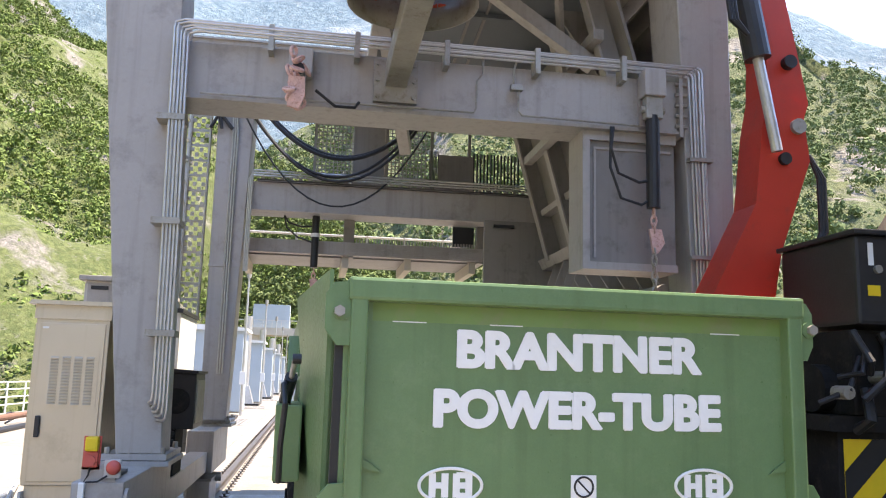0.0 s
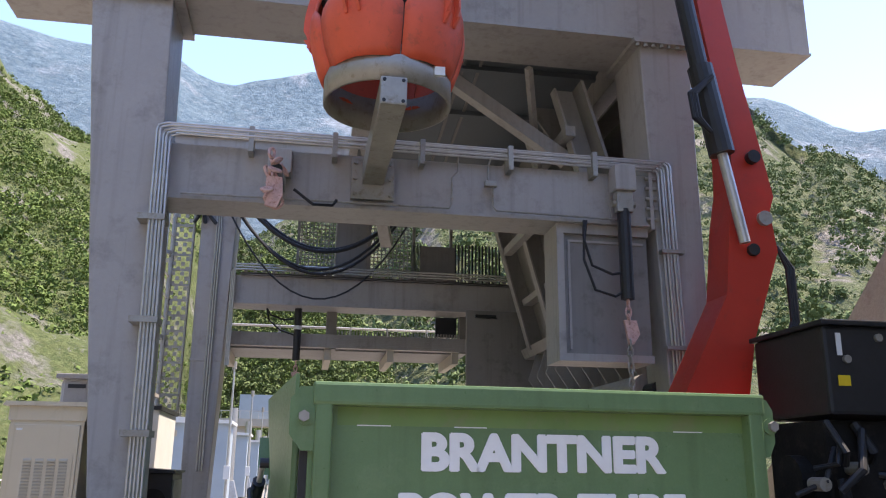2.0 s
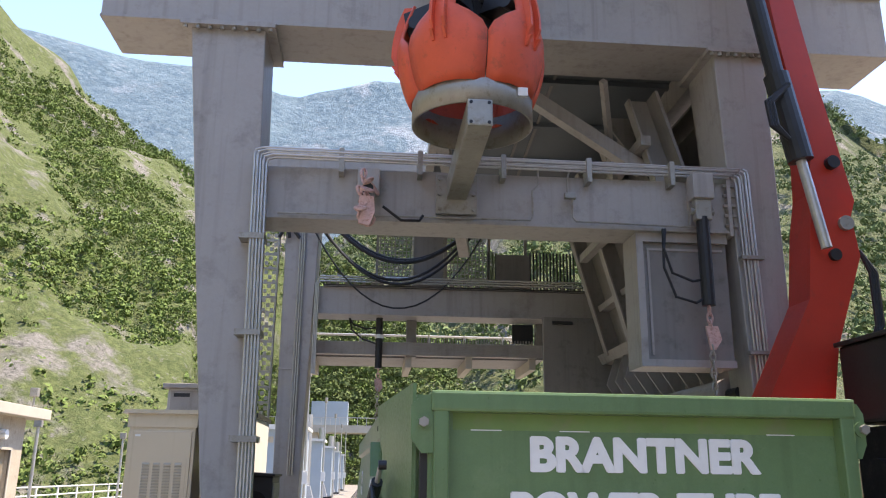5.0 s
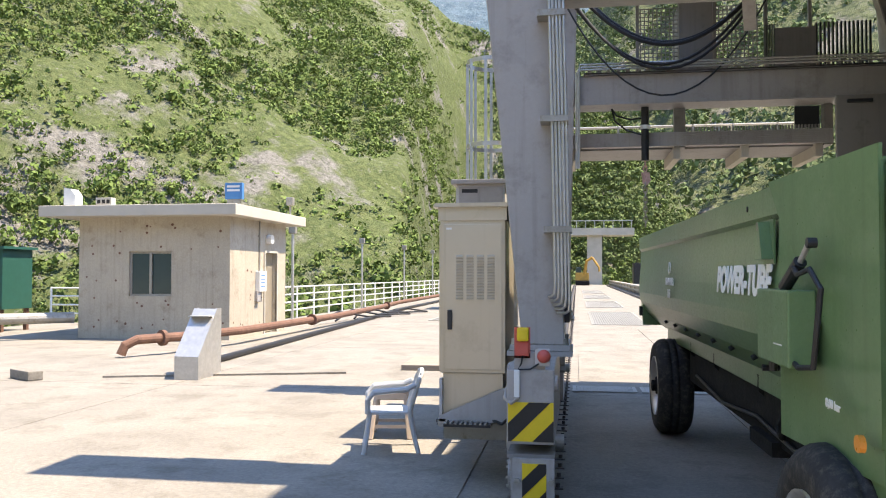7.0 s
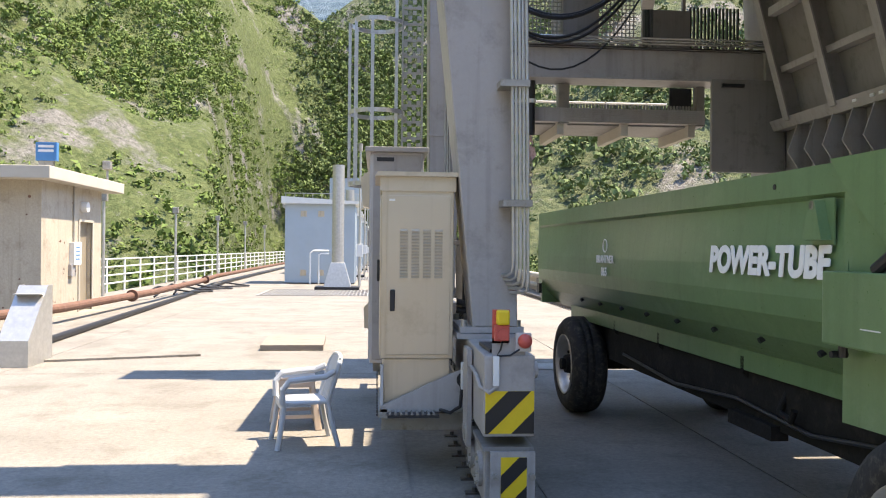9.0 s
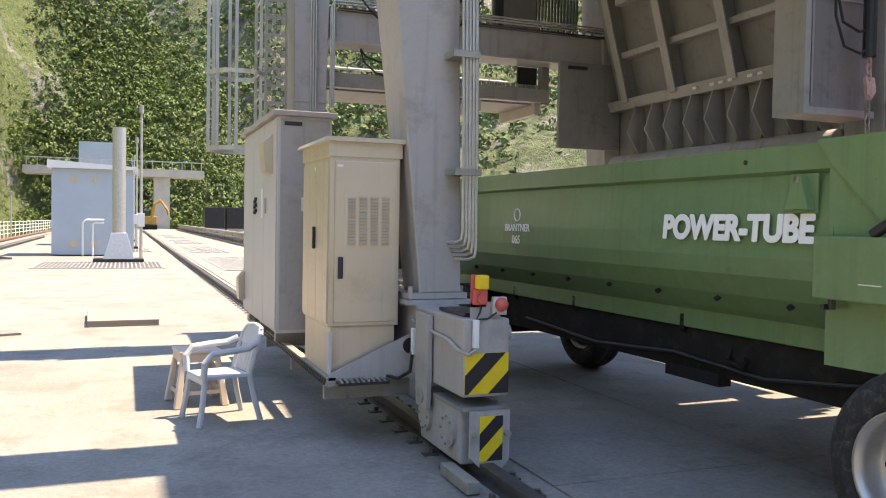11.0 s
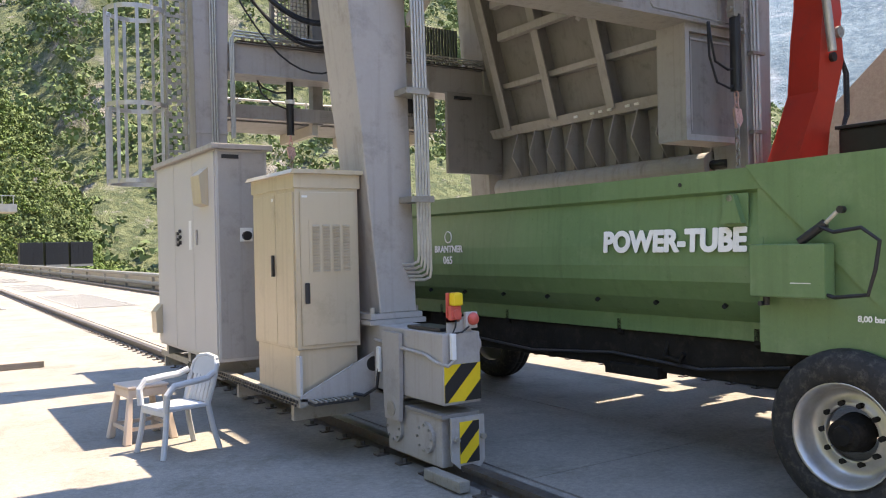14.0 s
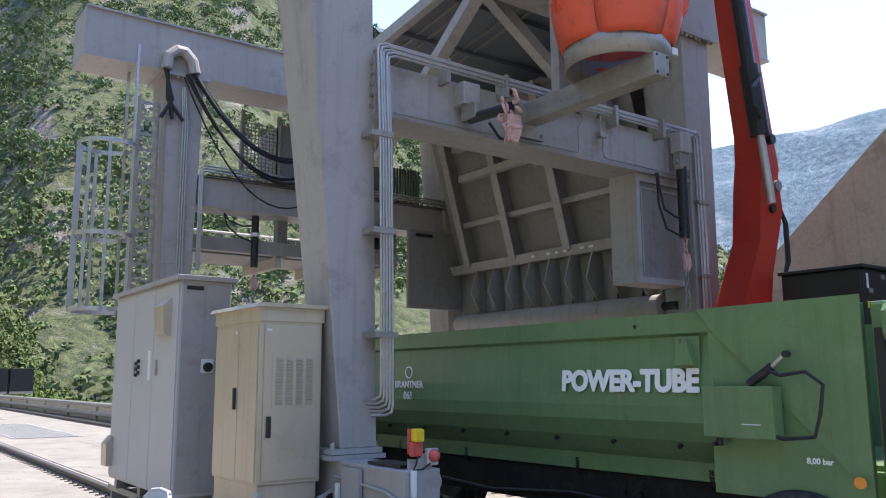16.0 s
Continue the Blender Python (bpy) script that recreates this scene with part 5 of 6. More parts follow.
    side_fittings.append(part("lug_plate", box(-0.036, 0.86, 1.60, -0.028, 1.04, 1.80), GREEN, body))
    side_fittings.append(part("lug", prism([(-0.075, 0.0), (0.075, 0.0), (0.02, 0.17), (-0.02, 0.17)], 0.05, Matrix.Translation((-0.085, 0.95, 1.62)) @ SIDE), GREEN, body))
    side_fittings.append(part("lug_pin", tube((-0.085, 0.955, 1.77), (-0.03, 0.955, 1.77), 0.02, seg=12), STEEL_DULL, body))
    side_fittings.append(lettering("side_lettering", "POWER-TUBE", 0.192, Matrix.Translation((-0.046, 1.45, 1.515)) @ Matrix.Rotation(radians(-90), 4, "Z") @ Matrix.Rotation(radians(90), 4, "X") @ Matrix.Rotation(radians(-4), 4, "X"), WHITE, body, 0.006, 0.98, 0.005))
    side_fittings.append(lettering("type_lettering", "BRANTNER", 0.085, Matrix.Translation((-0.046, 3.95, 1.49)) @ Matrix.Rotation(radians(-90), 4, "Z") @ Matrix.Rotation(radians(90), 4, "X"), WHITE, body, 0.002, 1.0))
    side_fittings.append(lettering("number_lettering", "065", 0.095, Matrix.Translation((-0.052, 3.95, 1.39)) @ Matrix.Rotation(radians(-90), 4, "Z") @ Matrix.Rotation(radians(90), 4, "X"), WHITE, body, 0.002, 1.0))
    side_fittings.append(part("badge_ring", sweep([(-0.044, 3.95 + 0.05 * math.cos(2 * math.pi * i / 24), 1.60 + 0.05 * math.sin(2 * math.pi * i / 24)) for i in range(25)], 0.005, 6), WHITE, body))
    side_fittings.append(lettering("pressure_lettering", "8,00 bar", 0.045, Matrix.Translation((-0.03, 0.14, 1.085)) @ Matrix.Rotation(radians(-90), 4, "Z") @ Matrix.Rotation(radians(90), 4, "X"), WHITE, body, 0.001, 1.0))
    part("side_reflector", tube((SX - 0.02, 0.13, 0.99), (SX + 0.0, 0.13, 0.99), 0.03, seg=16), SIGNAL, body)
    part("front_cap", box(SX - 0.03, L - 0.05, 1.1, SX + 0.02, L + 0.05, 1.2), BLACK, body)
    # chassis
    ch = part("chassis", bmesh.new(), UNDER, t, "dirty black chassis")
    for x in (0.55, W - 0.69):
        part("chassis_beam", box(x, 0.0, 0.60, x + 0.14, L - 0.6, 0.98, bevel=0.008), UNDER, ch)
    for y in (0.3, 1.6, 3.0, 4.4):
        part("cross_member", box(0.55, y, 0.72, W - 0.55, y + 0.1, 0.92), UNDER, ch)
    part("underrun_bar", box(0.1, 0.0, 0.62, W - 0.1, 0.1, 0.74, bevel=0.008), RUST, ch)
    part("brake_pipe", sweep([(0.43, 0.95, 0.74), (0.42, 1.6, 0.66), (0.43, 2.4, 0.70), (0.42, 3.3, 0.64), (0.43, 4.4, 0.70)], 0.012, 6), CABLE, ch)
    part("air_tank", tube((0.95, 3.2, 0.66), (0.95, 4.0, 0.66), 0.14, seg=18), UNDER, ch)
    part("tip_ram", tube((W / 2, 2.9, 0.5), (W / 2, 3.1, 0.98), 0.12, seg=16), UNDER, ch)
    part("support_hook", sweep([(0.5, 1.9, 0.9), (0.42, 1.9, 0.72), (0.40, 1.75, 0.70), (0.40, 1.72, 0.76)], 0.018, 8), UNDER, ch)
    part("brake_linkage", box(0.4, 1.95, 0.55, 0.5, 2.45, 0.63), UNDER, ch)
    part("turntable", tube((W / 2, 5.4, 0.72), (W / 2, 5.4, 0.82), 0.5, seg=28), UNDER, ch)
    part("drawbar", box(W / 2 - 0.08, 5.2, 0.55, W / 2 + 0.08, L + 1.3, 0.66), UNDER, ch)
    for y in (0.47, 5.55):
        part("axle", tube((0.2, y, 0.46), (W - 0.2, y, 0.46), 0.055, seg=14), UNDER, ch)
        for x in (0.62, W - 0.62):
            part("leaf_spring", sweep([(x, y - 0.45, 0.66), (x, y - 0.2, 0.56), (x, y, 0.53), (x, y + 0.2, 0.56), (x, y + 0.45, 0.66)], 0.035, 6), UNDER, ch)
    for y, xx in ((0.47, 0.12), (0.47, W - 0.38), (5.55, 0.22), (5.55, W - 0.36)):
        wheel(xx, y, t, xx < 1)
    for x in (0.45, W - 0.53):
        part("outrigger_beam", box(x, 0.12, 0.60, x + 0.08, 4.85, 0.97, bevel=0.006), UNDER, ch)
    for y in (1.15, 2.3, 3.6, 4.6):
        part("outrigger", prism([(0.08, 0.86), (0.3, 0.66), (0.3, 0.96), (0.08, 0.96)], 0.04, Matrix.Translation((0.34, y, 0)) @ FRONT), UNDER, ch)
    for ob in side_fittings:
        ob.location += Vector((SX, SY, 0))
    return tagged(t, "green two-axle tipping trailer parked under the gantry", "trailer")


def revolve(prof, seg=40):
    """A ring about the x axis from an outline of x, radius."""
    bm = bmesh.new()
    rings = []
    for k in range(seg):
        a = 2 * math.pi * k / seg
        rings.append([bm.verts.new((x, r * math.cos(a), r * math.sin(a))) for x, r in prof])
    n = len(prof)
    for k in range(seg):
        a, b = rings[k], rings[(k + 1) % seg]
        for i in range(n):
            bm.faces.new((a[i], a[(i + 1) % n], b[(i + 1) % n], b[i]))
    bmesh.ops.recalc_face_normals(bm, faces=bm.faces)
    return bm


def wheel(x, y, parent, left):
    R = 0.46
    w = part("wheel", bmesh.new(), RUBBER, parent)
    w.location = (x, y, R)
    ty = revolve([(0.02, 0.27), (0.0, 0.33), (0.005, 0.40), (0.04, 0.44), (0.07, 0.455), (0.11, 0.46), (0.115, 0.448), (0.13, 0.448), (0.135, 0.46), (0.175, 0.46), (0.18, 0.448), (0.195, 0.448), (0.20, 0.46), (0.25, 0.455), (0.29, 0.44), (0.32, 0.40), (0.32, 0.33), (0.30, 0.27)], 48)
    part("tyre", ty, RUBBER, w, "worn black tyre", smooth=True)
    rim = part("rim", revolve([(0.0, 0.285), (0.012, 0.275), (0.03, 0.262), (0.06, 0.25), (0.13, 0.245), (0.14, 0.20), (0.12, 0.17), (0.10, 0.15), (0.15, 0.15), (0.2, 0.25), (0.3, 0.26)], 40), STEEL, w, "pale grey steel rim", smooth=True)
    part("hub", tube((0.02, 0, 0), (0.16, 0, 0), 0.085, 0.11, 20), UNDER, w)
    part("hub_cap", tube((-0.005, 0, 0), (0.03, 0, 0), 0.05, 0.06, 16), UNDER, w)
    for k in range(10):
        a = 2 * math.pi * k / 10
        part("wheel_nut", tube((0.085, 0.165 * math.cos(a), 0.165 * math.sin(a)), (0.13, 0.165 * math.cos(a), 0.165 * math.sin(a)), 0.016, seg=6), UNDER, w)
    if not left:
        w.matrix_local = Matrix.Translation((x + 0.32, y, R)) @ Matrix.Rotation(math.pi, 4, "Z")
    return w


trailer()

# ---- grab and loading crane ----
def grab():
    g = empty("orange_peel_grab", 1.86, -0.87, 4.03)
    arm = part("rest_arm", box(-0.085, -0.45, -0.20, 0.085, 1.07, -0.01, bevel=0.012), STEEL_DULL, g, "square tube rest arm bolted to the beam")
    for sx in (-0.06, 0.06):
        for sz in (-0.175, -0.035):
            part("drain_hole", tube((sx, -0.456, sz), (sx, -0.449, sz), 0.012, seg=10), STRIPE_BLACK, arm)
    part("rest_plate", box(-0.17, 1.07, -0.32, 0.17, 1.12, 0.02), STEEL_DULL, g)
    for sx in (-0.14, 0.14):
        for sz in (-0.28, -0.15, -0.02):
            part("bolt", tube((sx, 1.045, sz), (sx, 1.08, sz), 0.018, seg=6), STEEL_DULL, g)
    part("rest_post", box(-0.05, 0.62, -0.01, 0.05, 0.72, 0.9), GREY, g)
    ring = revolve([(-0.02, 0.43), (0.23, 0.43), (0.23, 0.412), (-0.02, 0.412)], 48)
    bmesh.ops.transform(ring, matrix=Matrix.Rotation(radians(-90), 4, "Y"), verts=ring.verts)
    part("rest_ring", ring, STEEL_DULL, g, "dull steel rest ring", smooth=True)
    # white plate stands in for a narrow patch of sun on the ring
    part("ring_sun_patch", box(0.27, -0.345, 0.08, 0.34, -0.315, 0.14), WHITE_PAINT, g)

    def radius(t):
        return 0.385 + 0.135 * math.sin(math.pi * (0.08 + 0.86 * t)) ** 0.8

    for k in range(5):
        a0 = 2 * math.pi * k / 5 - 2.11
        bm = bmesh.new()
        rows = []
        for i in range(13):
            t = i / 12
            r = radius(t)
            z = 0.94 - 0.80 * t
            half = 0.20 + 0.42 * min(1.0, max(0.0, (t - 0.34) / 0.2)) ** 0.8
            row = []
            for j in range(7):
                u = j / 6 * 2 - 1
                a = a0 + half * u
                bulge = 0.03 * (1 - u * u)
                row.append(bm.verts.new(((r + bulge) * math.cos(a), (r + bulge) * math.sin(a), z)))
            rows.append(row)
        for a, b in zip(rows, rows[1:]):
            for j in range(6):
                bm.faces.new((a[j], a[j + 1], b[j + 1], b[j]))
        bmesh.ops.recalc_face_normals(bm, faces=bm.faces)
        bmesh.ops.solidify(bm, geom=bm.faces, thickness=0.022)
        sh = part("shell", bm, ORANGE, g, smooth=True)
        rib = bmesh.new()
        for i in range(8):
            t0, t1 = i / 12, (i + 1) / 12
            for s in (-0.055, 0.035):
                p0 = Vector((math.cos(a0), math.sin(a0), 0))
                q0 = Vector((-math.sin(a0), math.cos(a0), 0))
                pts = []
                for t, dr in ((t0, 0.0), (t0, 0.07), (t1, 0.07 if i < 6 else 0.035), (t1, 0.0)):
                    pts.append(p0 * (radius(t) + dr) + Vector((0, 0, 0.94 - 0.80 * t)))
                a_ = [rib.verts.new(p + q0 * s) for p in pts]
                b_ = [rib.verts.new(p + q0 * (s + 0.02)) for p in pts]
                rib.faces.new(a_)
                rib.faces.new(b_[::-1])
                for m in range(4):
                    rib.faces.new((a_[m], b_[m], b_[(m + 1) % 4], a_[(m + 1) % 4]))
        bmesh.ops.recalc_face_normals(rib, faces=rib.faces)
        part("shell_rib", rib, ORANGE, sh)
        c = Vector((math.cos(a0), math.sin(a0), 0))
        q = Vector((-math.sin(a0), math.cos(a0), 0))
        part("shell_joint", tube(c * 0.40 - q * 0.10 + Vector((0, 0, 0.80)), c * 0.40 + q * 0.10 + Vector((0, 0, 0.80)), 0.06, seg=14), BLACK, sh)
        part("joint_cheek", prism([(-0.2, -0.06), (0.14, -0.1), (0.16, 0.02), (-0.1, 0.12)], 0.16, Matrix.Translation(c * 0.34 + Vector((0, 0, 0.86)) + q * -0.08) @ Matrix.Rotation(a0, 4, "Z") @ Matrix.Rotation(radians(90), 4, "X") @ Matrix.Translation((0, 0, -0.16))), BLACK, sh)
    part("inner_mechanism", tube((0, 0, 0.30), (0, 0, 0.92), 0.20, 0.15, 14), UNDER, g)
    part("inner_casting", tube((0, 0, 0.34), (0, 0, 0.62), 0.31, 0.26, 9), RUST, g)
    for k in range(5):
        a = 2 * math.pi * k / 5 - 2.11
        part("shell_ram", tube((0.12 * math.cos(a), 0.12 * math.sin(a), 1.05), (0.36 * math.cos(a), 0.36 * math.sin(a), 0.82), 0.045, seg=10), BLACK, g)
    part("rotator", tube((0, 0, 0.95), (0, 0, 1.35), 0.13, seg=18), STEEL_DULL, g)
    part("rotator_collar", tube((0, 0, 1.12), (0, 0, 1.2), 0.17, seg=18), BLACK, g)
    part("boom_tip", box(-0.11, -0.09, 1.3, 0.13, 0.09, 2.2, turn(0, 0, 0, "Y", 8)), RED, g)
    for k in range(6):
        part("hose", sweep([(0.1 * math.cos(k * 1.1), 0.1 * math.sin(k * 1.1), 1.4), (0.26 * math.cos(k * 1.1), 0.26 * math.sin(k * 1.1), 1.3), (0.24 * math.cos(k * 1.1 + 0.5), 0.24 * math.sin(k * 1.1 + 0.5), 1.05), (0.15 * math.cos(k * 1.1 + 0.7), 0.15 * math.sin(k * 1.1 + 0.7), 0.9)], 0.016, 8), CABLE, g)
    return tagged(g, "orange-red five-shell grab parked in a steel rest ring", "grab")


grab()


def loading_crane():
    k = 1.18
    c = empty("loading_crane", 1.41 * (1 - k) + 0.16, -6.08 * (1 - k), 1.65 * (1 - k))
    c.scale = (k, k, k)
    boom = part("lower_boom", bmesh.new(), RED, c, "red box boom")
    # outline in x, z of the boom column leaning inwards at its foot
    out = [(3.52, 2.02), (3.98, 2.02), (4.06, 2.45), (4.28, 3.05), (4.24, 3.42), (4.02, 3.55), (3.96, 3.25), (3.90, 2.75), (3.72, 2.40)]
    part("column", prism(out, 0.28, Matrix.Translation((0, -1.24, 0)) @ FRONT), RED, boom)
    up = [(4.00, 3.30), (4.18, 3.10), (4.30, 3.44), (4.12, 4.4), (3.93, 5.6), (3.78, 5.6), (3.88, 4.7), (4.02, 3.75)]
    part("upper_boom", prism(up, 0.26, Matrix.Translation((0, -1.22, 0)) @ FRONT), RED, boom)
    for x, z, r in ((4.20, 3.27, 0.05), (4.10, 3.05, 0.04), (4.16, 3.70, 0.045)):
        part("pivot", tube((x, -1.27, z), (x, -0.93, z), r, seg=18), BLACK if r != 0.05 else STEEL_DULL, boom)
    ram = part("boom_ram", tube((4.02, -1.30, 3.08), (3.90, -1.30, 3.75), 0.035, seg=14), STEEL, c, "chrome ram rod in a black cylinder")
    part("ram_barrel", tube((3.91, -1.30, 3.68), (3.80, -1.30, 4.3), 0.085, seg=16), BLACK, ram)
    part("ram_tail", tube((3.80, -1.30, 4.28), (3.66, -1.30, 5.2), 0.06, seg=14), BLACK, ram)
    part("ram_rod", tube((3.70, -1.34, 4.9), (3.55, -1.34, 5.7), 0.04, seg=12), STEEL, ram)
    for k in range(3):
        part("hose", sweep([(3.84, -1.38, 4.2), (3.70 - 0.02 * k, -1.4, 4.05), (3.72 - 0.02 * k, -1.4, 3.88), (3.80, -1.38, 3.80)], 0.016, 8), CABLE, c)
        part("hose", sweep([(4.3, -1.2, 3.1), (4.36 + 0.02 * k, -1.2, 2.95), (4.36 + 0.02 * k, -1.2, 2.6), (4.30, -1.2, 2.45)], 0.014, 8), CABLE, c)
    part("foot", box(3.50, -1.32, 1.90, 4.1, -0.9, 2.04, bevel=0.01), RED, c)
    for k in range(5):
        part("bolt", tube((3.56 + 0.1 * k, -1.36, 2.0), (3.56 + 0.1 * k, -1.30, 2.0), 0.02, seg=8), STEEL_DULL, c)
    pk = part("power_pack", box(3.98, -2.05, 1.95, 5.0, -1.36, 2.42, bevel=0.02), BLACK, c, "black power pack housing")
    part("pack_lid", box(3.96, -2.08, 2.42, 5.02, -1.34, 2.45, bevel=0.008), BLACK, pk)
    part("yellow_sticker", box(4.04, -2.056, 2.10, 4.11, -2.052, 2.155), YELLOW, pk)
    part("white_sticker", box(4.05, -2.056, 2.26, 4.08, -2.052, 2.38), WHITE_PAINT, pk)
    for x, z in ((4.10, 2.24), (4.3, 2.36), (4.45, 2.05), (4.45, 2.22), (4.6, 2.36), (4.7, 2.1)):
        part("knob", tube((x, -2.07, z), (x, -2.05, z), 0.022, seg=10), STEEL_DULL, pk)
    lower = part("engine_frame", box(4.0, -1.95, 1.48, 4.85, -1.4, 1.93, bevel=0.02), UNDER, c)
    rng = random.Random(6)
    for k in range(14):
        a = Vector((rng.uniform(3.95, 4.8), -2.0 + rng.uniform(-0.04, 0.03), rng.uniform(1.6, 1.95)))
        b = a + Vector((rng.uniform(-0.3, 0.3), rng.uniform(-0.06, 0.06), rng.uniform(-0.35, 0.0)))
        m = (a + b) / 2 + Vector((0, -0.08, -0.05))
        part("hose", sweep([a, m, b], rng.uniform(0.012, 0.03), 8), CABLE, lower)
    for k in range(4):
        part("coupling", tube((3.9 + 0.22 * k, -2.06, 1.60 + 0.08 * (k % 2)), (3.9 + 0.22 * k, -1.95, 1.60 + 0.08 * (k % 2)), 0.035, seg=12), STEEL_DULL, lower)
    part("tank", tube((3.92, -1.7, 1.62), (4.9, -1.7, 1.62), 0.13, seg=20), UNDER, c)
    base = part("stabiliser_base", box(3.93, -1.9, 0.252, 4.40, -1.3, 1.40, bevel=0.01), UNDER, c)
    striped(3.96, 4.32, 1.06, 1.36, -1.902, base)
    part("stabiliser_beam", box(3.86, -1.95, 1.40, 4.46, -1.25, 1.48), UNDER, c)
    return tagged(c, "red hydraulic loading crane with black power pack on its base", "loading crane")


loading_crane()

# ---- furniture on the deck ----
def chair(x, y, rz):
    c = empty("plastic_chair", x, y, 0, rz)
    seat = box(-0.21, -0.2, 0.40, 0.21, 0.22, 0.43, bevel=0.012)
    part("seat", seat, PLASTIC, c)
    part("seat_apron", box(-0.2, 0.20, 0.36, 0.2, 0.225, 0.41, bevel=0.006), PLASTIC, c)
    for sx in (-1, 1):
        # y positive is the front of the seat
        part("leg", sweep([(sx * 0.20, 0.20, 0.42), (sx * 0.215, 0.225, 0.2), (sx * 0.235, 0.26, 0.0)], 0.025, 8), PLASTIC, c)
        part("leg", sweep([(sx * 0.19, -0.2, 0.42), (sx * 0.205, -0.24, 0.2), (sx * 0.225, -0.29, 0.0)], 0.025, 8), PLASTIC, c)
        part("armrest", sweep([(sx * 0.225, 0.22, 0.42), (sx * 0.25, 0.22, 0.56), (sx * 0.26, 0.16, 0.635), (sx * 0.26, 0.0, 0.65), (sx * 0.245, -0.16, 0.66), (sx * 0.21, -0.25, 0.70)], 0.03, 8), PLASTIC, c)
        part("back_post", sweep([(sx * 0.19, -0.2, 0.42), (sx * 0.205, -0.25, 0.60), (sx * 0.19, -0.30, 0.76), (sx * 0.13, -0.325, 0.82), (0, -0.335, 0.835)], 0.025, 8), PLASTIC, c)
    for k in range(5):
        xx = -0.12 + 0.06 * k
        part("back_slat", box(xx - 0.024, -0.007, 0, xx + 0.024, 0.007, 0.38, turn(0, -0.205, 0.43, "X", 16)), PLASTIC, c)
    part("top_rail", box(-0.18, -0.009, 0.24, 0.18, 0.009, 0.41, turn(0, -0.205, 0.43, "X", 16), bevel=0.006), PLASTIC, c)
    c.scale = (0.86, 0.86, 0.84)
    return tagged(c, "pale grey plastic garden armchair standing on the deck", "chair")


chair(-1.24, 1.32, 104)


def stool(x, y, rz):
    s = empty("plastic_stool", x, y, 0, rz)
    part("top", box(-0.17, -0.17, 0.43, 0.17, 0.17, 0.455, bevel=0.012), PLASTIC_TAN, s)
    part("skirt", box(-0.16, -0.16, 0.36, 0.16, 0.16, 0.43, bevel=0.01), PLASTIC_TAN, s)
    for sx in (-1, 1):
        for sy in (-1, 1):
            part("leg", taper((sx * 0.19 - 0.03, sy * 0.19 - 0.03, sx * 0.19 + 0.03, sy * 0.19 + 0.03), (sx * 0.14 - 0.02, sy * 0.14 - 0.02, sx * 0.14 + 0.02, sy * 0.14 + 0.02), 0.0, 0.38), PLASTIC_TAN, s)
    for sy in (-1, 1):
        part("stretcher", box(-0.17, sy * 0.172 - 0.008, 0.10, 0.17, sy * 0.172 + 0.008, 0.13), PLASTIC_TAN, s)
        part("stretcher", box(sy * 0.172 - 0.008, -0.17, 0.10, sy * 0.172 + 0.008, 0.17, 0.13), PLASTIC_TAN, s)
    return tagged(s, "tan plastic stool behind the garden chair", "stool")


stool(-1.36, 1.95, 8)
pl = empty("timber_slab", -1.95, 7.9, 0, 2)
for k in range(4):
    part("plank", box(-0.47, -0.72 + 0.37 * k, 0.0, 0.47, -0.36 + 0.37 * k, 0.09, bevel=0.008), WOOD, pl)
tagged(pl, "weathered timber cover lying on the deck", "timber cover")


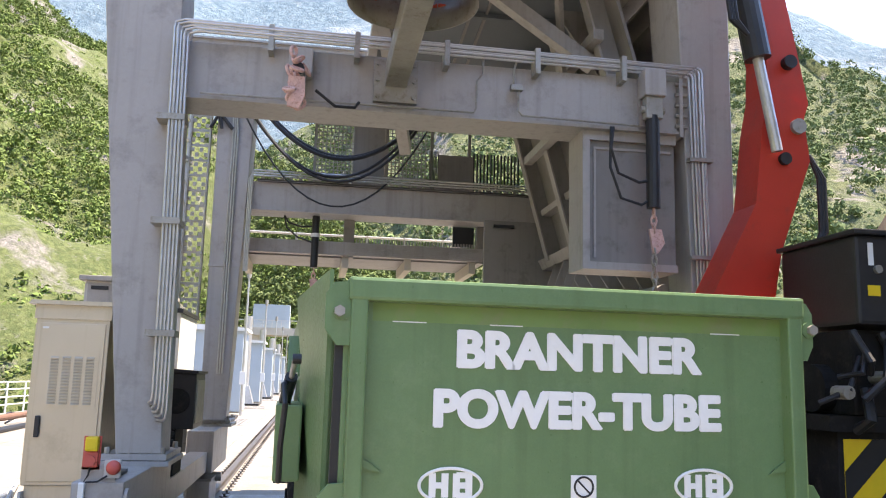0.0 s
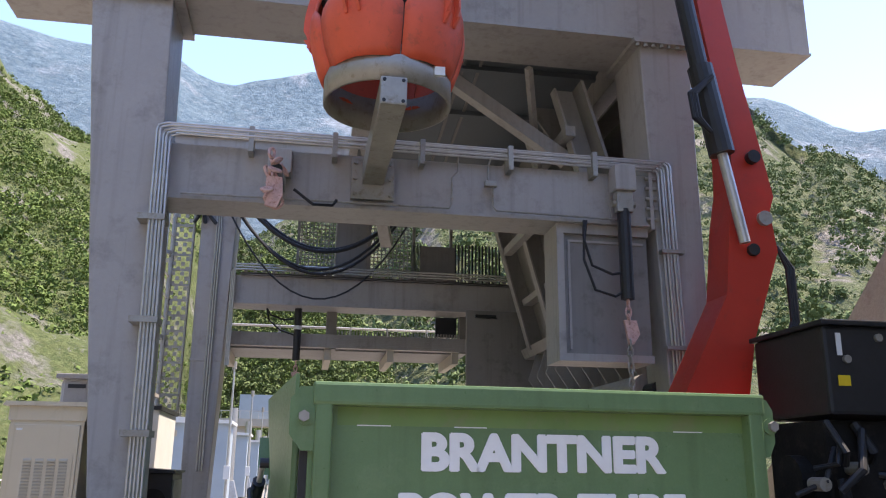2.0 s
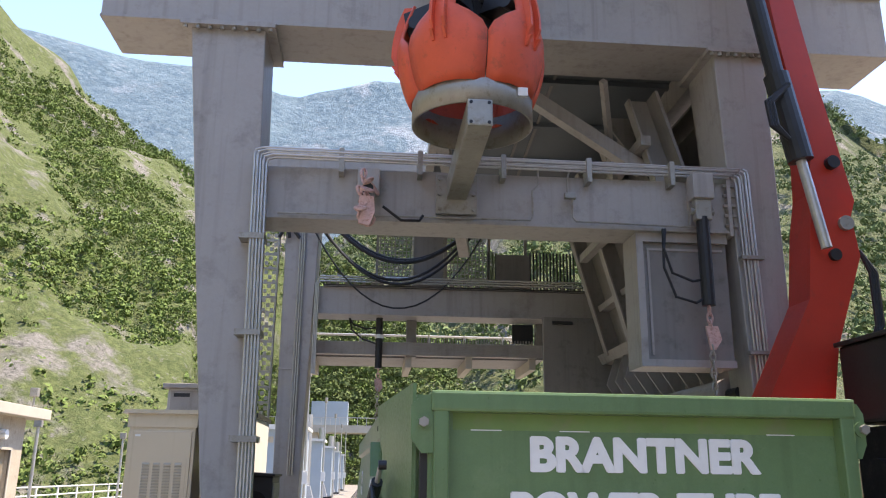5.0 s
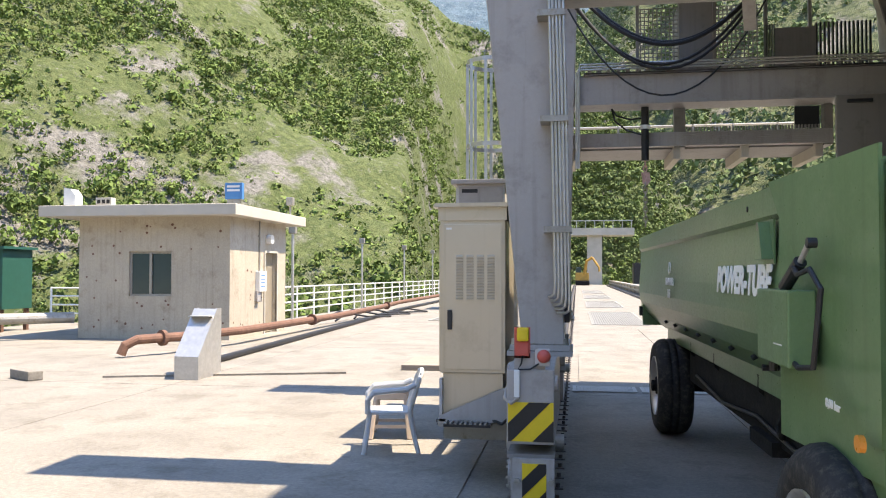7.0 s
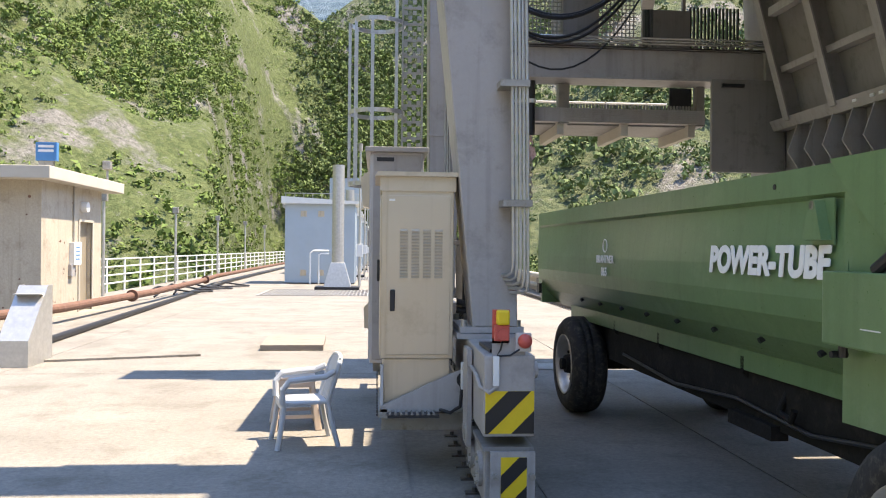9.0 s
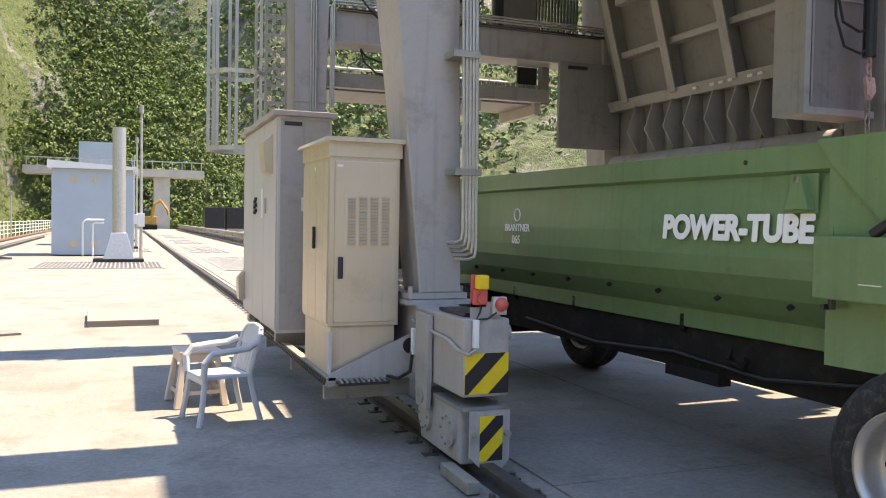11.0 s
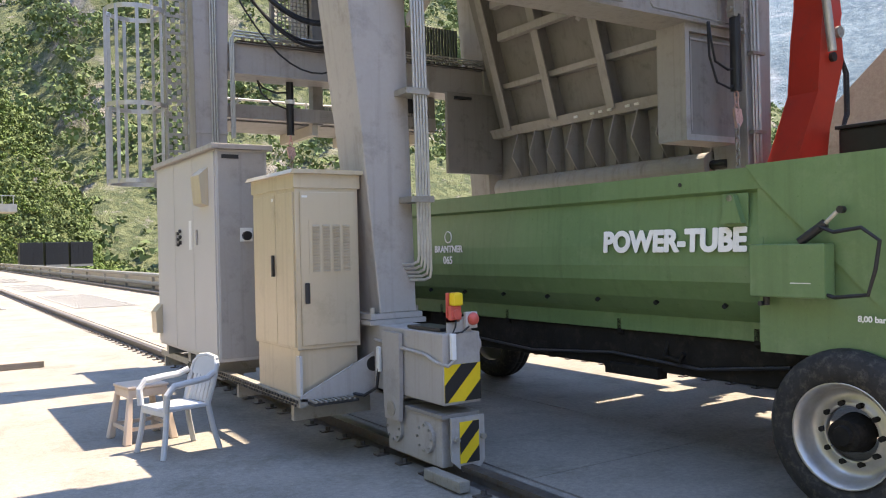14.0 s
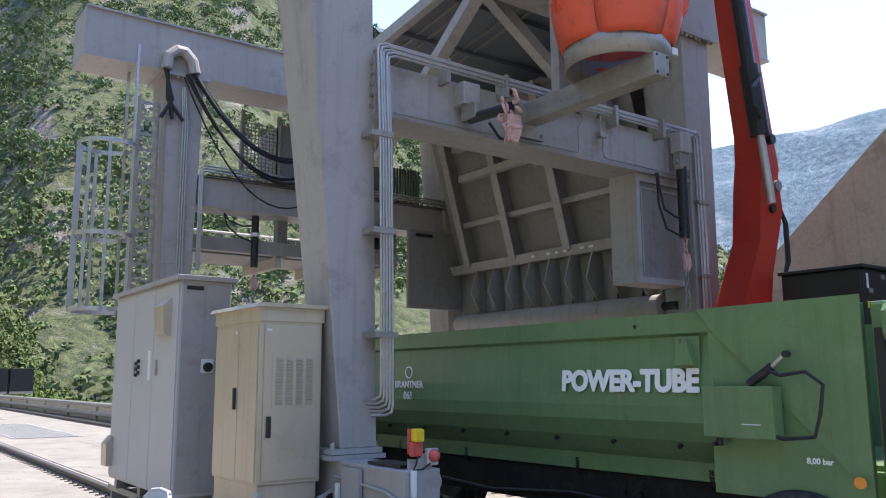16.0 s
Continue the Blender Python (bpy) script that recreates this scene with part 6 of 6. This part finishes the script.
# ---- guard hut ----
def hut():
    h = empty("guard_hut", -11.45, 12.3, 0)
    W, D, H = 3.85, 3.7, 2.9
    # front wall around the window
    wx0, wx1, wz0, wz1 = 1.30, 2.40, 1.02, 2.08
    walls = [(0, 0.2, 0, 0.2, D, H), (0.2, D - 0.2, 0, W - 0.2, D, H)]
    for q in ((0, 0, 0, wx0, 0.2, H), (wx1, 0, 0, W, 0.2, H), (wx0, 0, 0, wx1, 0.2, wz0), (wx0, 0, wz1, wx1, 0.2, H)):
        walls.append(q)
    # side wall around the door
    dy0, dy1, dz = 2.15, 3.0, 2.1
    for q in ((W - 0.2, 0.2, 0, W, dy0, H), (W - 0.2, dy1, 0, W, D, H), (W - 0.2, dy0, dz, W, dy1, H)):
        walls.append(q)
    for q in walls:
        part("wall", box(*q), CONCRETE_WALL, h)
    part("roof", box(-0.75, -0.5, H, W + 0.35, D + 0.7, H + 0.26, bevel=0.015), CONCRETE_LIGHT, h)
    part("floor_slab", box(0.2, 0.2, 0.0, W - 0.2, D - 0.2, 0.05), CONCRETE, h)
    w = part("window", box(wx0, 0.06, wz0, wx1, 0.12, wz0 + 0.05), STEEL_DULL, h)
    for q in ((wx0, 0.06, wz1 - 0.05, wx1, 0.12, wz1), (wx0, 0.06, wz0 + 0.05, wx0 + 0.05, 0.12, wz1 - 0.05), (wx1 - 0.05, 0.06, wz0 + 0.05, wx1, 0.12, wz1 - 0.05), (wx0 + 0.5, 0.05, wz0 + 0.05, wx0 + 0.56, 0.12, wz1 - 0.05)):
        part("window_frame", box(*q), STEEL_DULL, w)
    part("pane", box(wx0 + 0.05, 0.08, wz0 + 0.05, wx0 + 0.5, 0.09, wz1 - 0.05), GLASS_DARK, w, "green tinted pane")
    part("pane", box(wx0 + 0.56, 0.10, wz0 + 0.05, wx1 - 0.05, 0.11, wz1 - 0.05), GLASS_DARK, w, "dark pane")
    part("door_frame", box(W - 0.02, dy0 - 0.06, 0, W + 0.03, dy0, dz + 0.05), CONCRETE_LIGHT, h)
    part("door_frame", box(W - 0.02, dy1, 0, W + 0.03, dy1 + 0.06, dz + 0.05), CONCRETE_LIGHT, h)
    part("door_frame", box(W - 0.02, dy0, dz, W + 0.03, dy1, dz + 0.06), CONCRETE_LIGHT, h)
    part("door", box(W - 0.16, dy0, 0.02, W - 0.12, dy1, dz), CREAM, h, "plain beige door")
    mb = part("meter_box", box(W, 1.55, 1.1, W + 0.12, 2.0, 1.62, bevel=0.01), WHITE_PAINT, h)
    for k in range(4):
        part("box_text", box(W + 0.12, 1.62, 1.22 + 0.09 * k, W + 0.122, 1.9, 1.25 + 0.09 * k), BLUE, mb)
    part("junction_box", box(W, 1.50, 0.85, W + 0.08, 1.72, 1.12, bevel=0.01), GREY, h)
    part("wall_lamp", tube((W, 2.35, 2.45), (W + 0.14, 2.35, 2.45), 0.12, seg=16), WHITE_PAINT, h)
    part("wall_pipe", tube((W + 0.03, 1.75, 1.6), (W + 0.03, 1.75, H), 0.02, seg=8), STEEL_DULL, h)
    rng = random.Random(11)
    for k in range(34):
        x, z = rng.uniform(0.15, W - 0.15), rng.choice((0.35, 0.9, 1.5, 2.1, 2.6)) + rng.uniform(-0.12, 0.12)
        if wx0 - 0.1 < x < wx1 + 0.1 and wz0 - 0.1 < z < wz1 + 0.1:
            continue
        part("tie_hole", tube((x, -0.003, z), (x, 0.01, z), rng.uniform(0.018, 0.035), seg=8), RUST, h)
    for k in range(12):
        y, z = rng.uniform(0.2, 2.0), rng.choice((0.4, 1.0, 1.6, 2.2, 2.6)) + rng.uniform(-0.1, 0.1)
        part("tie_hole", tube((W - 0.01, y, z), (W + 0.003, y, z), rng.uniform(0.018, 0.03), seg=8), RUST, h)
    return tagged(h, "small raw concrete guard hut with flat overhanging roof", "hut")


hut()
# things on the hut's roof
RZ = 3.16
ob = empty("roof_vent", -11.75, 12.1, RZ)
part("cowl", prism([(0, 0), (0.3, 0), (0.3, 0.28), (0.18, 0.42), (0, 0.45)], 0.3, FRONT), WHITE_PAINT, ob)
tagged(ob, "white sheet metal vent cowl on the hut roof", "vent")
ob = empty("hollow_block", -10.85, 12.0, RZ)
part("block", box(0, 0, 0, 0.4, 0.2, 0.19, bevel=0.006), CONCRETE_LIGHT, ob)
# black plates on the solid face paint the shade inside the hollows
for k in range(3):
    part("hollow", box(0.04 + 0.12 * k, -0.003, 0.05, 0.12 + 0.12 * k, 0.003, 0.14), STRIPE_BLACK, ob)
tagged(ob, "hollow concrete block lying on the hut roof", "block")
ob = empty("roof_sign", -7.65, 12.1, RZ)
part("sign_panel", box(0, 0, 0.12, 0.42, 0.12, 0.5, bevel=0.006), BLUE, ob)
for k in range(2):
    part("sign_text", box(0.05, -0.004, 0.3 + 0.09 * k, 0.36, 0.0, 0.35 + 0.09 * k), WHITE_PAINT, ob)
part("sign_foot", box(0.05, 0.02, 0, 0.35, 0.1, 0.12), STEEL_DULL, ob)
tagged(ob, "blue sign box on the hut roof edge", "sign")
ob = empty("roof_lamp", -7.4, 15.8, RZ)
part("lamp_post", tube((0, 0, 0), (0, 0, 0.35), 0.03, seg=8), STEEL_DULL, ob)
part("lamp_head", box(-0.1, -0.08, 0.28, 0.1, 0.08, 0.5, bevel=0.02), STEEL_DULL, ob)
tagged(ob, "small grey lamp on the hut roof", "lamp")

# sloping steel pedestal on the deck
ob = empty("steel_pedestal", -5.42, 5.45, 0, 0)
b = bmesh.new()
for x in (0.0, 0.42):
    add_prism(b, [(0.0, 0.0), (0.0, 0.34), (1.0, 1.02), (1.25, 1.02), (1.25, 0.0)], 0.02, Matrix.Translation((x, 0, 0)) @ SIDE)
part("side_plate", b, STEEL, ob)
part("front_plate", box(0.02, 0.0, 0.0, 0.42, 0.02, 0.34), STEEL, ob)
sl = Matrix.Translation((0, 0.0, 0.34)) @ Matrix.Rotation(math.atan2(0.68, 1.0), 4, "X")
part("sloping_plate", box(0.02, 0, -0.02, 0.42, 1.2, 0.0, sl), STEEL, ob)
for z in (0.35, 0.62, 0.9):
    part("shelf", box(0.02, 0.62, z, 0.42, 1.23, z + 0.016), STEEL, ob)
ob.scale = (0.85, 0.62, 1.0)
tagged(ob, "sloping galvanised steel pedestal bolted to the deck", "pedestal")

# green kiosk beside the hut
ob = empty("green_kiosk", -16.0, 13.6, 0)
part("casing", box(0, 0, 0.6, 1.5, 1.2, 2.2, bevel=0.01), GREEN_SHELTER, ob)
part("kiosk_roof", box(-0.1, -0.1, 2.2, 1.6, 1.3, 2.27), GREEN_SHELTER, ob)
for x in (0.05, 1.35):
    for y in (0.05, 1.05):
        part("leg", box(x, y, 0, x + 0.1, y + 0.1, 0.6), RUST, ob)
part("kiosk_door", box(0.75, -0.02, 0.7, 1.42, 0.0, 2.1), GREEN_SHELTER, ob)
tagged(ob, "dark green sheet metal kiosk on rusty legs", "kiosk")

# rusty pipes along the deck
def pipe_run(pts, r, mat, label, flanges=()):
    p = empty("pipeline", 0, 0, 0)
    part("pipe", sweep(pts, r, 12), mat, p)
    for q, d in flanges:
        q, d = Vector(q), Vector(d).normalized()
        part("pipe_flange", tube(q - d * 0.04, q + d * 0.04, r * 1.7, seg=16), mat, p)
    return tagged(p, label, "pipe")


pipe_run([(-7.9, 8.2, 0.05), (-7.85, 8.25, 0.22), (-7.7, 8.4, 0.32), (-7.3, 9.2, 0.32), (-6.9, 11.5, 0.30), (-6.8, 18, 0.28), (-6.9, 24, 0.3)], 0.09, RUST, "rusty brown water pipe with bolted flanges on the deck", [((-7.45, 8.9, 0.32), (0.4, 0.8, 0)), ((-6.82, 16, 0.29), (0, 1, 0))])
pipe_run([(-6.9, 24, 0.3), (-7.4, 30, 0.3), (-7.7, 50, 0.3), (-7.9, 75, 0.3)], 0.09, RUST, "rusty brown pipe continuing beside the railing", [((-7.05, 26, 0.3), (0, 1, 0))])
pipe_run([(-13.5, 10.4, 0.1), (-13.4, 10.5, 0.4), (-13.1, 10.8, 0.5), (-11.5, 12.2, 0.5)], 0.13, STEEL_DULL, "short thick grey pipe bend beside the hut")
pipe_run([(-5.75, 7.2, 0.06), (-5.9, 10, 0.06), (-6.3, 18, 0.06), (-7.0, 30, 0.06), (-7.3, 60, 0.06)], 0.06, CABLE, "black hose laid along the deck")
for k in range(3):
    pipe_run([(-7.4 + 0.2 * k, 18 + 1.5 * k, 0.05), (-7.1, 19.5 + 1.6 * k, 0.35), (-6.5, 21 + 1.5 * k, 0.12), (-6.2 + 0.3 * k, 23 + 2 * k, 0.04), (-7.2, 26 + 2 * k, 0.04)], 0.03, CABLE, "loose black cable lying by the railing")
ob = empty("kerb_block", -7.9, 5.2, 0, -30)
part("block", box(0, 0, 0, 0.6, 0.22, 0.14, bevel=0.02), CONCRETE, ob)
tagged(ob, "small concrete kerb block lying on the deck", "kerb block")
ob = empty("flat_plate", -4.2, 6.6, 0)
part("plate", box(-2.6, -0.35, 0, 1.0, 0.0, 0.03, turn(0, 0, 0, "Z", 18)), CONCRETE, ob)
tagged(ob, "low concrete strip on the deck", "kerb")

# railings
def railing(x0, y0, x1, y1, n, h=1.1, label="white painted tubular steel railing along the deck edge"):
    r = empty("railing", 0, 0, 0)
    a, b = Vector((x0, y0, 0)), Vector((x1, y1, 0))
    for k in range(n + 1):
        p = a.lerp(b, k / n)
        part("post", tube(p, p + Vector((0, 0, h)), 0.035, seg=8), WHITE_PAINT, r)
    for z in (0.3, 0.57, 0.84, h):
        part("rail", tube(a + Vector((0, 0, z)), b + Vector((0, 0, z)), 0.026, seg=8), WHITE_PAINT, r)
    return tagged(r, label, "railing")


railing(-9.4, 18.3, -9.4, 60, 22)
railing(-9.4, 60, -9.4, 119, 24)
railing(-16, 17.8, -9.4, 17.8, 4)
for k in range(5):
    ob = empty("lamp_post", -9.0, 20.5 + 9 * k, 0)
    part("pole", tube((0, 0, 0), (0, 0, 2.9), 0.05, seg=10), STEEL, ob)
    part("lamp_head", box(-0.12, -0.08, 2.9, 0.12, 0.08, 3.15, bevel=0.02), STEEL_DULL, ob)
    tagged(ob, "grey steel lamp post beside the railing", "lamp post", "deck lamp posts")

# small pale sheds along the crest with pipes in front
def shed(x, y, w, d, h):
    s = empty("shed", x, y, 0)
    part("wall", box(0, 0, 0.05, w, d, h, bevel=0.01), BLUE_SHED, s)
    part("roof", prism([(-0.15, h), (w + 0.15, h), (w + 0.15, h + 0.12), (-0.15, h + 0.3)], d + 0.3, Matrix.Translation((0, -0.15, 0)) @ FRONT), WHITE_PAINT, s)
    for fx in (0.22, 0.47):
        part("vent", box(w * fx, -0.02, h - 0.55, w * fx + 0.26, 0.0, h - 0.3), CREAM, s)
        part("vent", box(w * fx, -0.02, 0.35, w * fx + 0.26, 0.0, 0.6), CREAM, s)
    part("door", box(w, d * 0.3, 0.1, w + 0.03, d * 0.6, h - 0.4), BLUE_SHED, s)
    return tagged(s, "pale blue sheet metal shed on the dam crest", "shed", "crest sheds")


for k in range(5):
    shed(-4.55, 29.8 + 13 * k, 2.95, 2.6, 3.4)
    ob = empty("vent_pipe", -2.1, 25.2 + 13 * k, 0)
    part("pipe", tube((0, 0, 0.1), (0, 0, 4.6), 0.22, seg=18), STEEL, ob)
    part("pipe_base", taper((-0.5, -0.4, 0.5, 0.4), (-0.25, -0.25, 0.25, 0.25), 0.1, 1.0), STEEL, ob)
    part("base_plate", box(-0.8, -0.6, 0.02, 0.8, 0.6, 0.12), BLACK, ob)
    tagged(ob, "thick galvanised vent pipe standing before a shed", "vent pipe", "vent pipes")
    ob = empty("lamp_mast", -1.35, 27.5 + 13 * k, 0)
    part("mast", tube((0, 0, 0), (0, 0, 5.4), 0.06, 0.04, 10), STEEL, ob)
    part("mast_head", tube((0, 0, 5.4), (0, 0, 5.7), 0.09, seg=10), STEEL_DULL, ob)
    part("mast_box", box(-0.12, -0.15, 1.2, 0.12, -0.04, 1.7, bevel=0.01), WHITE_PAINT, ob)
    tagged(ob, "thin steel lamp mast beside a shed", "lamp mast", "lamp masts")
    ob = empty("handrail", -3.4, 28.8 + 13 * k, 0)
    part("bar", sweep([(0, 0, 0.05), (0, 0, 1.3), (0.12, 0, 1.42), (0.75, 0, 1.42)], 0.035, 8), WHITE_PAINT, ob)
    part("bar", sweep([(0.35, 0, 0.05), (0.35, 0, 1.25), (0.45, 0, 1.3), (0.75, 0, 1.3)], 0.03, 8), WHITE_PAINT, ob)
    tagged(ob, "bent white tube handrail before a shed", "handrail", "shed handrails")
    floor_grate(-4.5, 21.2 + 13 * k, -0.75, 24.9 + 13 * k, 30)

# parapet on the water side with double pipes
par = bmesh.new()
add_box(par, 5.45, 8, 0, 5.75, 118, 0.55)
add_box(par, 5.40, 8, 0.55, 5.8, 118, 0.64)
tagged(part("parapet", par, CONCRETE_LIGHT), "low concrete parapet along the water side", "parapet", kind="structure")
for x, z in ((5.15, 0.62), (5.15, 0.28)):
    pipe_run([(x, 8, z), (x, 117, z)], 0.09, STEEL_DULL, "long grey pipe carried along the parapet")
for k in range(22):
    ob = empty("pipe_stand", 5.15, 9 + 5 * k, 0)
    part("stand", box(-0.05, -0.05, 0, 0.05, 0.05, 0.6), STEEL_DULL, ob)
    tagged(ob, "short steel pipe stand on the deck", "pipe stand", "pipe stands")

# far end of the crest: gate house bridge, black containers, excavator
ob = empty("gate_house", -9, 121, 0)
part("pier", box(0, 0, -5, 2.2, 4, 7.5), CONCRETE_LIGHT, ob)
part("pier", box(11, 0, -5, 13.2, 4, 7.5), CONCRETE_LIGHT, ob)
part("bridge_deck", box(-6, -0.5, 7.5, 18, 4.5, 8.6), CONCRETE_LIGHT, ob)
part("house", box(1.0, 0.5, 8.6, 6.5, 4, 12.2), BLUE_SHED, ob)
for k in range(18):
    part("bridge_post", box(-5.6 + 1.36 * k, -0.4, 8.6, -5.5 + 1.36 * k, -0.3, 9.7), STEEL, ob)
part("bridge_rail", box(-5.8, -0.42, 9.66, 17.8, -0.3, 9.78), STEEL, ob)
tagged(ob, "concrete gate bridge carrying a small pale house", "gate house")
for k in range(3):
    ob = empty("container", 8.0 + 2.9 * k, 108, 0)
    part("shell", box(0, 0, 0.3, 2.6, 2.6, 3.1, bevel=0.03), BLACK, ob)
    for q in (0.3, 0.9, 1.5, 2.1):
        part("rib", box(q, -0.04, 0.4, q + 0.12, 0, 3.0), BLACK, ob)
    part("skid", box(0, 0, 0, 2.6, 2.6, 0.3), STEEL_DULL, ob)
    tagged(ob, "black steel container standing at the far deck end", "container", "black containers")
ob = empty("excavator", 1.2, 112, 0)
part("tracks", box(-1.3, -1.5, 0, 1.3, 1.5, 0.9, bevel=0.2), UNDER, ob)
part("body", box(-1.3, -1.2, 0.9, 1.2, 1.8, 2.4, bevel=0.1), DIGGER, ob)
part("cab", box(-1.2, -1.2, 2.4, -0.2, 0.4, 3.4, bevel=0.08), GLASS_DARK, ob)
part("boom", sweep([(0.3, -1.0, 2.0), (0.8, -1.8, 4.6), (1.8, -2.0, 5.2)], 0.28, 8), DIGGER, ob)
part("stick", sweep([(1.8, -2.0, 5.2), (3.0, -2.0, 3.4), (3.1, -2.0, 2.6)], 0.2, 8), DIGGER, ob)
ob.scale = (0.75, 0.75, 0.75)
tagged(ob, "yellow excavator standing at the far end of the crest", "excavator")

# sloping concrete retaining wall on the water side
ob = empty("wing_wall", 0, 0, 0)
part("wall_face", prism([(4.1, -1), (4.1, 0.04), (-5.3, 8.0), (-11, 8.0), (-11, -1)], 0.5, Matrix.Translation((6.2, 0, 0)) @ SIDE), CONCRETE_WALL, ob)
tagged(ob, "tall stained concrete wing wall with sloping top", "wall", kind="structure")
